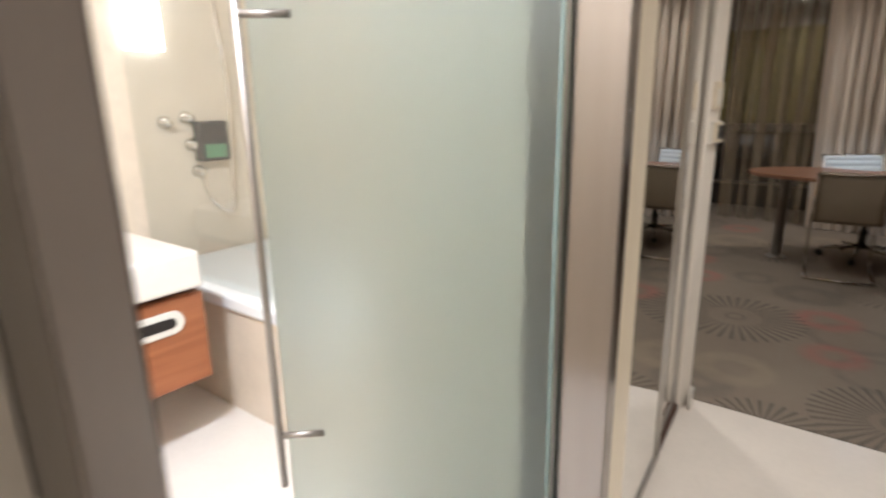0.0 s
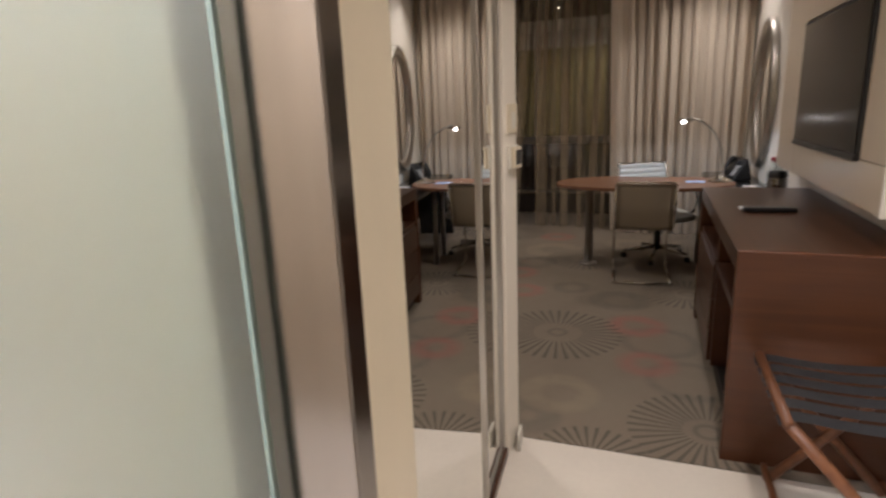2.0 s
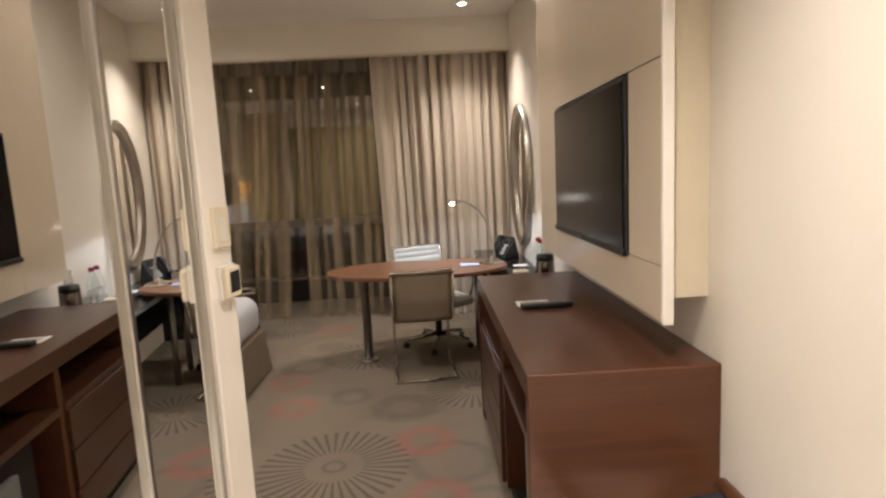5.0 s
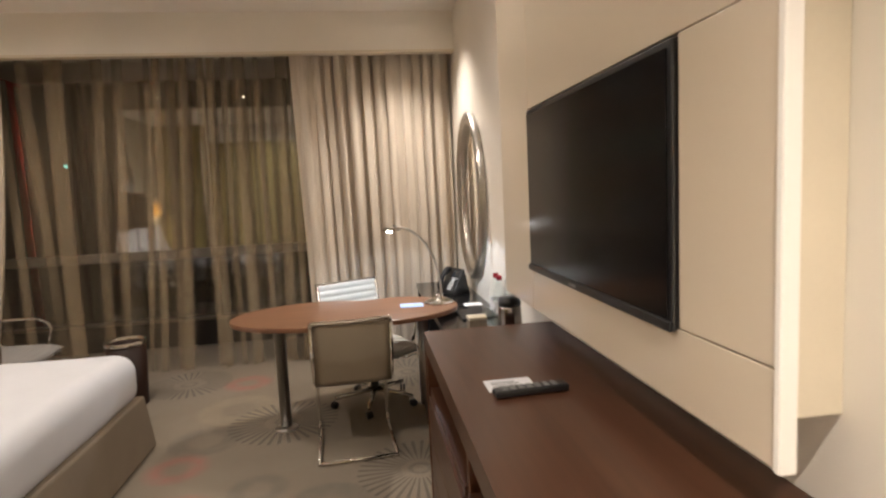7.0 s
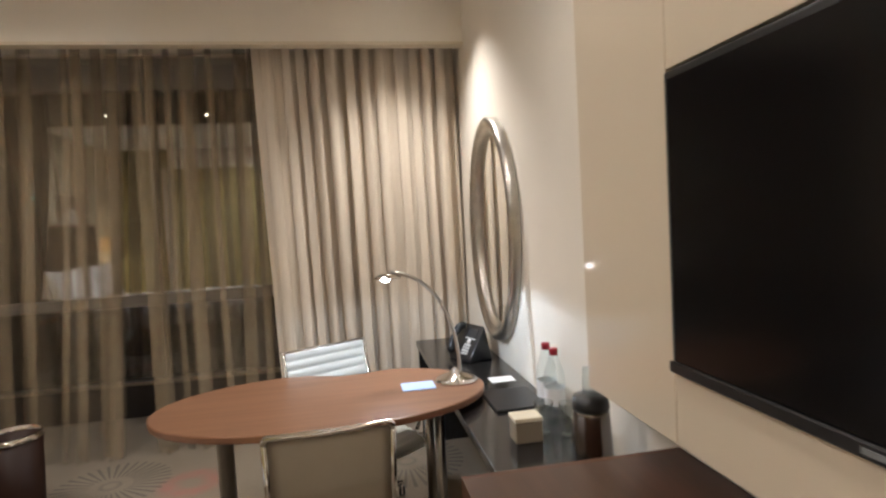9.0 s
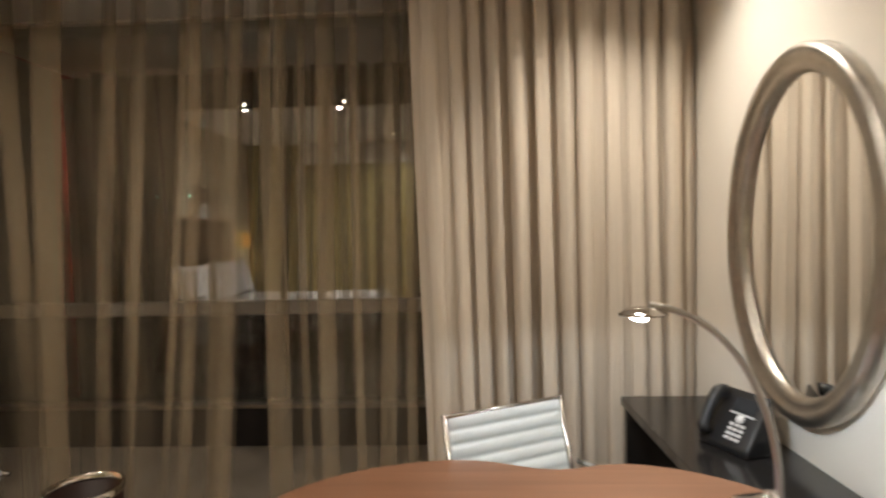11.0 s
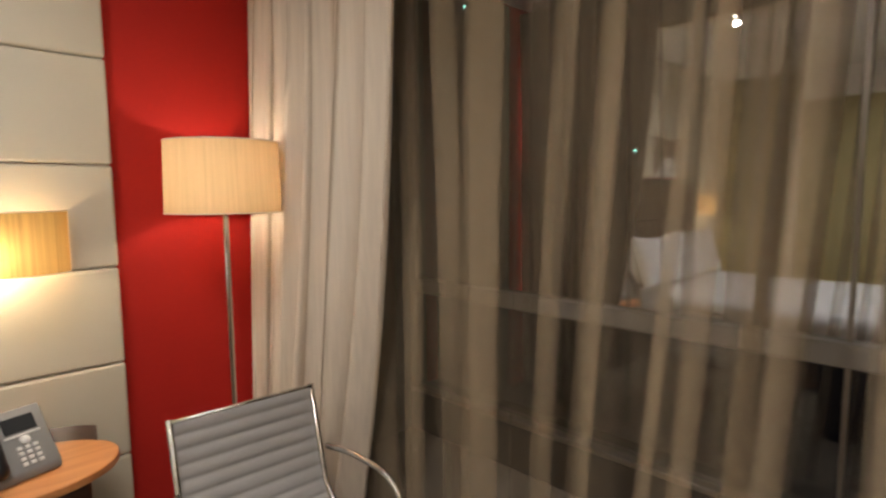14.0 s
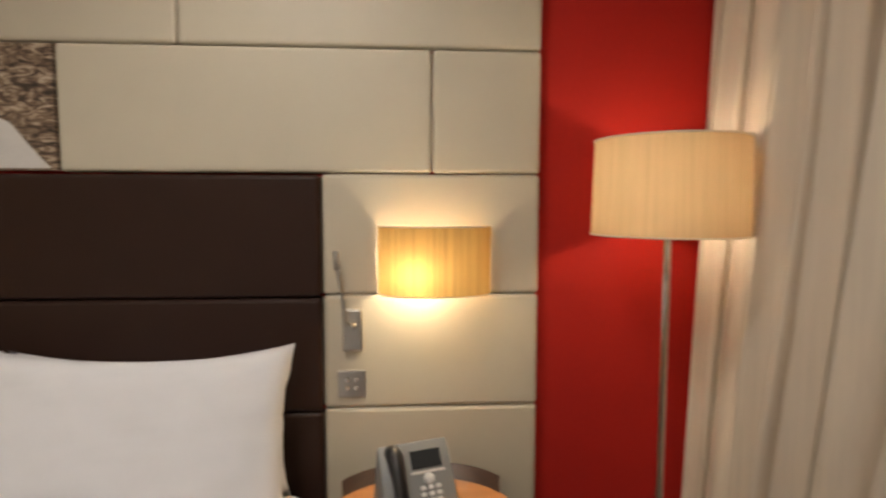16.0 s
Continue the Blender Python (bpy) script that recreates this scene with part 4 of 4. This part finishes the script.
lamp = thing("desk_lamp", pose(0.80, 5.965, TZ), "chrome desk lamp with a curved arm, switched on", "lamp")
part("base", lathe([(0.10, 0.0), (0.102, 0.006), (0.085, 0.018), (0.04, 0.035), (0.018, 0.05), (0.012, 0.06)], 40), M_CHROME, lamp, "round chrome base", True)
arm = [(0.02, 0.0, 0.04)]
for i in range(17):
    t = i / 16
    arm.append((0.02 - 0.29 * t ** 2.1, 0.085 * t ** 1.5, 0.05 + 0.47 * math.sin(t * 1.45) / math.sin(1.45)))
part("arm", tube(arm, 0.009, 10), M_SATIN, lamp, "bent satin metal arm", True)
head = part("lamp_head", lathe([(0.012, 0.022), (0.03, 0.018), (0.048, 0.0), (0.046, -0.006), (0.038, -0.004)], 28), M_CHROME, lamp, "flat round lamp head", True)
head.matrix_local = Matrix.Translation((-0.285, 0.085, 0.495)) @ Matrix.Diagonal((1.35, 0.8, 0.9, 1))
led = part("lens", lathe([(0.001, -0.009), (0.012, -0.007), (0.020, -0.003), (0.022, 0.004)], 24), M_LED, lamp, "lit lens", True)
led.matrix_local = Matrix.Translation((-0.300, 0.068, 0.487)) @ pose(0, 0, 0, -25, 15, 0)
tagged(part("notepad", box(0.54, 0.69, 5.865, 5.985, TZ + 0.0005, TZ + 0.004), M_BLUECARD), "pale blue notepad on the desk", "notepad")


# ---------------------------------------------------------------- chairs
def ribbed(width, height, curve, ribs, thick=0.022, seg=8):
    """An upholstered hammock panel: ribs across, gently bowed; the front is at -y."""
    def f(u, v):
        x = (u - 0.5) * width
        s = v * ribs
        bulge = 0.008 * abs(math.sin(math.pi * s)) ** 0.6
        edge = min(1.0, min(u, 1 - u) * 14)
        return Vector((x, curve(v) - bulge * (0.55 + 0.45 * edge), v * height))
    front = sheet(8, ribs * seg, f)
    back = sheet(2, 6, lambda u, v: Vector(((u - 0.5) * width, curve(v) + thick * 0.4, v * height)))
    return join(front, back)


def office_chair(m, leather, label, colour_word, W=0.46):
    """Swivel chair with a ribbed leather sling, polished frame, arms and five castors; it faces -y."""
    ch = thing("office_chair", m, label, "chair", "ribbed leather office chairs")
    hw = W / 2 + 0.008
    lean = lambda v: 0.03 + 0.12 * v + 0.02 * math.sin(math.pi * v)
    bk = part("backrest", ribbed(W, 0.43, lean, 9), leather, ch, "ribbed %s leather backrest" % colour_word, True)
    bk.location = (0, 0.20, 0.415)
    st = sheet(10, 40, lambda u, v: Vector(((u - 0.5) * W, -0.23 + 0.45 * v, 0.435 + 0.010 * abs(math.sin(math.pi * v * 9)) ** 0.6 - 0.02 * math.sin(math.pi * u) - 0.03 * math.exp(-v * 9))))
    join(st, sheet(4, 8, lambda u, v: Vector(((u - 0.5) * W, -0.23 + 0.45 * v, 0.415 - 0.02 * math.sin(math.pi * u) - 0.03 * math.exp(-v * 9)))))
    part("seat", st, leather, ch, "ribbed %s leather seat" % colour_word, True)
    for sx in (-1, 1):
        side = rounded([(sx * hw, -0.25, 0.40), (sx * hw, -0.1, 0.425), (sx * hw, 0.2, 0.425), (sx * hw, 0.27, 0.5), (sx * hw, 0.36, 0.85)], 0.07)
        part("side_frame", tube(side, 0.011, 8), M_ALU, ch, "polished side frame", True)
        armr = rounded([(sx * (hw + 0.012), 0.27, 0.63), (sx * (hw + 0.037), 0.14, 0.64), (sx * (hw + 0.047), -0.06, 0.635), (sx * (hw + 0.047), -0.15, 0.57), (sx * (hw + 0.022), -0.12, 0.43)], 0.06)
        part("armrest", tube(armr, 0.011, 8), M_ALU, ch, "bent polished armrest", True)
    part("top_bar", tube([(-hw, 0.352, 0.842), (hw, 0.352, 0.842)], 0.008, 8), M_ALU, ch, "", True)
    part("cross_bar", tube([(-0.24, 0.0, 0.40), (0.24, 0.0, 0.40)], 0.014, 8), M_ALU, ch, "", True)
    part("column", lathe([(0.03, 0.09), (0.03, 0.25), (0.018, 0.25), (0.018, 0.41)], 16), M_BLACK, ch, "", True)
    for k in range(5):
        a = 2 * math.pi * k / 5 + 0.3
        tip = Vector((0.29 * math.cos(a), 0.29 * math.sin(a), 0.075))
        leg = part("base_arm", tube([(0.0, 0.0, 0.115), tip], [0.022, 0.013], 8), M_ALU, ch, "", True)
        wheel = bmesh.new()
        for o in (-0.014, 0.006):
            join(wheel, lathe([(0.024, o - 0.004), (0.026, o), (0.026, o + 0.006), (0.024, o + 0.01)], 14), Matrix.Translation((tip.x, tip.y, 0.03)) @ pose(0, 0, 0, 90, 0, math.degrees(a) + 40))
        part("castor", wheel, M_BLACK, leg, "black twin castor", True)
    return ch


ang = math.degrees(math.atan2(6.641 - 6.429, 0.391 + 0.017))
office_chair(pose(0.345, 6.22, 0, 0, 0, ang), M_WHITE_LEATHER, "white ribbed leather swivel chair pushed up to the desk", "white")
office_chair(pose(-2.315, 6.766, 0, 0, 0, 87), M_GREY_LEATHER, "grey ribbed leather swivel chair by the window", "grey", 0.49)

vis = thing("visitor_chair", pose(0.235, 5.35, 0, 0, 0, 4), "beige leather cantilever chair with a chrome tube frame, at the desk", "chair")
VW = 0.215
for sx in (-1, 1):
    fr = rounded([(sx * VW, -0.03, 0.80), (sx * VW, 0.05, 0.45), (sx * VW, 0.47, 0.43), (sx * VW, 0.50, 0.02), (sx * VW, 0.0, 0.015)], 0.07)
    part("side_frame", tube(fr, 0.0115, 10), M_CHROME, vis, "chrome tube side", True)
part("floor_bar", tube([(-VW, 0.0, 0.015), (VW, 0.0, 0.015)], 0.0115, 10), M_CHROME, vis, "", True)
part("top_bar", tube(rounded([(-VW, -0.03, 0.79), (-VW + 0.005, -0.035, 0.812), (0, -0.05, 0.812), (VW - 0.005, -0.035, 0.812), (VW, -0.03, 0.79)], 0.02), 0.0115, 10), M_CHROME, vis, "", True)
vb = sheet(10, 12, lambda u, v: Vector(((u - 0.5) * (2 * VW - 0.01), 0.045 - 0.075 * v - 0.02 * math.sin(math.pi * u), 0.44 + 0.365 * v)), 0.012)
part("backrest", vb, M_BEIGE_LEATHER, vis, "beige leather backrest", True)
vs_ = sheet(10, 8, lambda u, v: Vector(((u - 0.5) * (2 * VW - 0.01), 0.05 + 0.42 * v, 0.447 - 0.012 * math.sin(math.pi * u))), 0.014)
part("seat", vs_, M_BEIGE_LEATHER, vis, "beige leather seat", True)

# ---------------------------------------------------------------- oval wall mirror
mir = thing("oval_mirror", pose(WX - 0.002, 6.435, 1.428), "tall oval wall mirror in a thick silver frame", "mirror")
frame_bm = bmesh.new()
prof = [(0.0, -0.004), (0.0, -0.045), (-0.02, -0.06), (-0.042, -0.055), (-0.052, -0.040), (-0.066, -0.046), (-0.084, -0.036), (-0.094, -0.012)]
rings = []
for k in range(72):
    a = 2 * math.pi * k / 72
    rings.append([frame_bm.verts.new((px, (0.44 + pr) * math.cos(a), (0.615 + pr) * math.sin(a))) for pr, px in prof])
for k in range(72):
    a, b = rings[k], rings[(k + 1) % 72]
    for j in range(len(prof) - 1):
        frame_bm.faces.new((a[j], a[j + 1], b[j + 1], b[j]))
part("mirror_frame", frame_bm, M_SILVER, mir, "thick rounded silver frame", True)
disc = bmesh.new()
disc.faces.new([disc.verts.new((-0.014, 0.36 * math.cos(2 * math.pi * k / 72), 0.535 * math.sin(2 * math.pi * k / 72))) for k in range(72)])
part("mirror_glass", disc, M_MIRROR, mir, "mirror glass")

# ---------------------------------------------------------------- bed
bed = thing("bed", pose(0, 0, 0), "made double bed with white linen on a taupe base", "bed")
BY0, BY1 = 3.87, 5.86
valance = box(-3.44, -1.035, BY0 + 0.01, BY1 - 0.03, 0.012, 0.34, 0.015, 2)
for v in valance.verts:
    if v.co.z < 0.1:
        v.co.x += 0.03 if v.co.x > -2 else 0
        v.co.y += 0.025 if v.co.y > 5 else -0.025
part("bed_base", valance, M_TAUPE, bed, "taupe upholstered base")
duvet = box(-3.42, -1.055, BY0 + 0.005, BY1 - 0.005, 0.30, 0.618, 0.11, 6)
bmesh.ops.subdivide_edges(duvet, edges=[e for e in duvet.edges if e.calc_length() > 0.4], cuts=10, use_grid_fill=True)
for v in duvet.verts:
    v.co.z += 0.010 * noise.noise(Vector((v.co.x * 2.5, v.co.y * 2.5, 2))) * (v.co.z > 0.5)
    v.co.x += 0.010 * noise.noise(Vector((v.co.y * 4, v.co.z * 3, 7)))
part("duvet", duvet, M_LINEN, bed, "smooth white duvet", True)


def pillow(x, y, z, tilt, w=0.86, h=0.50, d=0.17):
    def f(sign):
        def g(u, v):
            a, b = 2 * u - 1, 2 * v - 1
            ex, ey = 1 - abs(a) ** 3.2, 1 - abs(b) ** 3.2
            t = d / 2 * (max(0, ex) * max(0, ey)) ** 0.42
            pull = 1 - (0.075 * (1 - abs(b) ** 2) - 0.018 * noise.noise(Vector((x, y + a, b * 5)))) * abs(a) ** 6
            pv = 1 - 0.20 * (1 - abs(a) ** 2) * abs(b) ** 6
            wr = 0.011 * noise.noise(Vector((a * 4 + x, b * 4 + y, sign))) + 0.006 * noise.noise(Vector((a * 7 + x, b * 13 + y, sign + 3)))
            return Vector((sign * (t + wr * (t > 0.02)), a * w / 2 * pull, b * h / 2 * pv))
        return g
    bm = sheet(28, 20, f(1))
    join(bm, sheet(28, 20, f(-1)))
    bmesh.ops.remove_doubles(bm, verts=bm.verts, dist=0.002)
    ob = part("pillow", bm, M_LINEN, None, "", True)
    ob.matrix_world = pose(x, y, z, 0, tilt, 0)
    return tagged(ob, "plump white pillow propped against the headboard", "pillow", "bed pillows")


for py in (5.325, 4.37):
    pillow(-3.385, py - 0.03, 0.85, -10, 0.94, 0.5)
    pillow(-3.25, py - 0.03, 0.86, -18, 1.0, 0.57)

# ---------------------------------------------------------------- headboard wall
wallp = thing("headboard_wall", pose(0, 0, 0), "cream leather wall panels around a dark brown headboard", "headboard")
PX = -3.505


def pad(name, y0, y1, z0, z1, material, proud=0.0, r=0.014):
    g = 0.0015
    part(name, box(HX + 0.001, PX + proud, y0 + g, y1 - g, z0 + g, z1 - g, r, 3), material, wallp)


HB0, HB1 = 3.87, 5.857
for y0, y1, z0, z1 in (
    (HB1, 6.64, 0.003, 0.43), (HB1, 6.64, 0.43, 0.845), (HB1, 6.64, 0.845, 1.262), (HB1, 6.64, 1.262, 1.695),
    (4.975, 6.25, 1.695, 2.13), (6.25, 6.64, 1.695, 2.13), (5.38, 6.64, 2.13, 2.565), (4.2, 5.38, 2.13, 2.565), (3.12, 4.2, 2.13, 2.565),
    (3.12, 4.6, 2.565, 2.955), (4.6, 6.64, 2.565, 2.955),
    (3.12, HB0, 0.003, 0.43), (3.12, HB0, 0.43, 0.845), (3.12, HB0, 0.845, 1.262), (3.12, HB0, 1.262, 1.695), (3.12, 4.25, 1.695, 2.13),
):
    pad("leather_panel", y0, y1, z0, z1, M_PANEL_LEATHER)
for z0, z1 in ((0.35, 0.838), (0.838, 1.255), (1.255, 1.69)):
    pad("headboard_panel", HB0, HB1, z0, z1, M_BROWN_LEATHER, 0.02, 0.016)
pic = thing("wall_picture", pose(PX, 4.6, 1.912), "frameless print of brown feathers and a white shape above the headboard", "picture")
part("print", box(-0.05, -0.004, -0.345, 0.368, -0.211, 0.213), M_PHOTO_A, pic)
shape = bmesh.new()
shape.faces.new([shape.verts.new((-0.0025, y, z)) for y, z in ((-0.3, -0.205), (0.35, -0.205), (0.30, -0.15), (0.22, -0.05), (0.1, 0.0), (-0.1, 0.02), (-0.28, -0.05))])
part("print_shape", shape, M_PHOTO_B, pic, "white shape in the print")


def sconce(y, side):
    s = thing("wall_sconce", pose(PX, y, 1.39), "half-round amber pleated wall lamp, switched on", "wall lamp", "bedside wall lamps")
    sh = sheet(60, 1, lambda u, v: Vector((0.002 + 0.135 * math.sin(math.pi * u) ** 0.8, -0.202 * math.cos(math.pi * u), (-0.12 + 0.24 * v))))
    for i, v in enumerate(sh.verts):
        v.co.x += 0.0018 * (i % 2)
    part("shade", sh, M_SCONCE, s, "pleated amber shade", True)
    for z in (-0.12, 0.12):
        part("shade_edge", tube([(0.002 + 0.135 * math.sin(math.pi * i / 30) ** 0.8, -0.202 * math.cos(math.pi * i / 30), z) for i in range(31)], 0.003, 6), M_JAMB, s, "", True)
    part("bracket", box(0.001, 0.012, -0.05, 0.05, -0.05, 0.05, 0.002), M_SATIN, s)
    part("bulb", lathe([(0.004, -0.03), (0.02, -0.02), (0.024, 0.0), (0.014, 0.03), (0.01, 0.05)], 14), M_LAMP_ON, s, "lit bulb", True).matrix_local = pose(0.055, 0.06 * side, -0.025)
    return s


sconce(6.257, -1)
sconce(3.49, 1)

reader = thing("reading_light", pose(PX, 5.962, 1.15), "slim satin metal reading light on the wall panel", "reading light")
part("wall_plate", box(0.001, 0.02, -0.036, 0.036, -0.092, 0.064, 0.009, 2), M_SATIN, reader)
part("stem", tube(rounded([(0.02, -0.012, 0.01), (0.045, -0.015, 0.02), (0.05, -0.03, 0.10), (0.06, -0.045, 0.22)], 0.02), 0.005, 8), M_SATIN, reader, "", True)
part("lamp_tip", tube([(0.06, -0.045, 0.21), (0.064, -0.049, 0.275)], 0.011, 12), M_SATIN, reader, "", True)
part("knob", lathe([(0.012, 0), (0.012, 0.014), (0.008, 0.018)], 14), M_CHROME, reader, "", True).matrix_local = pose(0.02, 0.005, 0.005, 0, 90, 0)
sock = thing("bedside_switch", pose(PX, 5.958, 0.938), "square satin metal switch plate with four small buttons", "switch")
part("plate", box(0.001, 0.009, -0.05, 0.05, -0.05, 0.05, 0.003, 2), M_SATIN, sock)
for sy in (-0.016, 0.016):
    for sz in (-0.016, 0.016):
        part("button", lathe([(0.009, 0), (0.009, 0.003), (0.006, 0.004)], 12), M_CHROME, sock, "", True).matrix_local = pose(0.009, sy, sz, 0, 90, 0)

# bedside table with gallery and telephone
bs = thing("bedside_table", pose(-3.225, 6.205, 0), "round amber wood bedside table with a dark raised back edge", "bedside table")
oval = [(0.235 * math.cos(2 * math.pi * k / 48), 0.31 * math.sin(2 * math.pi * k / 48)) for k in range(48)]
part("top", prism(oval, 0.57, 0.60, 0.005, 2), M_BEDSIDE, bs)
gal = sheet(24, 1, lambda u, v: Vector((-0.228 * math.cos((u - 0.5) * 2.2), 0.30 * math.sin((u - 0.5) * 2.2), 0.595 + 0.065 * v)), 0.014)
part("gallery", gal, M_CONSOLE, bs, "dark wooden raised edge", True)
part("pedestal", box(-0.16, 0.08, -0.2, 0.2, 0.003, 0.57, 0.01, 2), M_CONSOLE, bs, "dark wooden cabinet body")
desk_phone(pose(-3.225, 6.185, 0.60, 0, 0, 108) @ Matrix.Scale(1.14, 4), False, "grey desk telephone with a black handset on the bedside table")

# floor lamp
fl = thing("floor_lamp", pose(-3.275, 7.01, 0), "chrome floor lamp with a cream pleated drum shade, switched on", "floor lamp")
part("base", lathe([(0.14, 0.004), (0.14, 0.016), (0.12, 0.022), (0.02, 0.03)], 40), M_CHROME, fl, "", True)
part("pole", lathe([(0.0125, 0.03), (0.0125, 1.52), (0.008, 1.6)], 14), M_CHROME, fl, "", True)
shb = bmesh.new()
N = 144
lo = [shb.verts.new(((0.242 + 0.002 * (k % 2)) * math.cos(2 * math.pi * k / N), (0.242 + 0.002 * (k % 2)) * math.sin(2 * math.pi * k / N), 1.49)) for k in range(N)]
hi = [shb.verts.new(((0.235 + 0.002 * (k % 2)) * math.cos(2 * math.pi * k / N), (0.235 + 0.002 * (k % 2)) * math.sin(2 * math.pi * k / N), 1.795)) for k in range(N)]
for k in range(N):
    shb.faces.new((lo[k], lo[(k + 1) % N], hi[(k + 1) % N], hi[k]))
part("shade", shb, M_SHADE, fl, "cream pleated fabric drum shade", True)
for r, z in ((0.243, 1.49), (0.236, 1.795)):
    part("shade_ring", tube([(r * math.cos(2 * math.pi * k / 48), r * math.sin(2 * math.pi * k / 48), z) for k in range(48)], 0.003, 6, True), M_JAMB, fl, "", True)
part("bulb", lathe([(0.005, 1.60), (0.025, 1.62), (0.03, 1.65), (0.015, 1.69), (0.004, 1.70)], 16), M_LAMP_ON, fl, "lit bulb", True)

# recessed ceiling lamps
for dx, dy, dz, watts, cone, soft_edge in DOWNLIGHTS:
    dl = thing("ceiling_downlight", pose(dx, dy, dz), "small round recessed ceiling lamp, switched on", "ceiling lamp", "ceiling downlights")
    part("trim_ring", lathe([(0.055, -0.001), (0.055, -0.006), (0.04, -0.008), (0.038, -0.001)], 28, closed=False), M_WHITEPL, dl, "", True)
    part("lens", lathe([(0.037, -0.0015), (0.036, -0.004)], 24), M_LAMP_ON, dl, "lit lens")

# beyond the window: cool lamps of the city far off, two warm globes near by added as ceiling lamp reflections
for label, lamps, colour, power in (
        ("distant street lamps in the night", ((-22.0, 49.0, 4.7, 0.13), (-24.2, 48.0, 4.6, 0.045), (-19.6, 26.3, 10.3, 0.06), (0.3, 52.0, -0.15, 0.1), (2.15, 52.0, -0.2, 0.08)), (0.30, 0.95, 0.80), 14),
        # no lamps hang here: glowing globes at the mirrored places of two downlights
        ("two warm white globes standing in for ceiling lamps mirrored in the window", ((-2.54, 11.16, 3.02, 0.02), (-1.345, 11.18, 3.02, 0.02)), (1.0, 0.86, 0.66), 30)):
    far = bmesh.new()
    for fx, fy, fz, fr in lamps:
        bmesh.ops.create_icosphere(far, subdivisions=2, radius=fr, matrix=Matrix.Translation((fx, fy, fz)))
    structure("backdrop", far, glow_mat("far_lamps_and_reflections", colour, power), label, "street lights")

bin_ob = thing("waste_bin", pose(-1.47, 6.68, 0.003), "round dark waste bin with a polished metal rim on the carpet", "waste bin")
part("bin_body", lathe([(0.118, 0.0), (0.12, 0.004), (0.138, 0.475), (0.134, 0.475), (0.116, 0.012), (0.001, 0.012)], 40, closed=False), M_BROWN_LEATHER, bin_ob, "dark brown leather-covered body", True)
part("bin_rim", lathe([(0.142, 0.462), (0.143, 0.49), (0.133, 0.492), (0.132, 0.464)], 40, closed=False), M_CHROME, bin_ob, "polished metal rim", True)
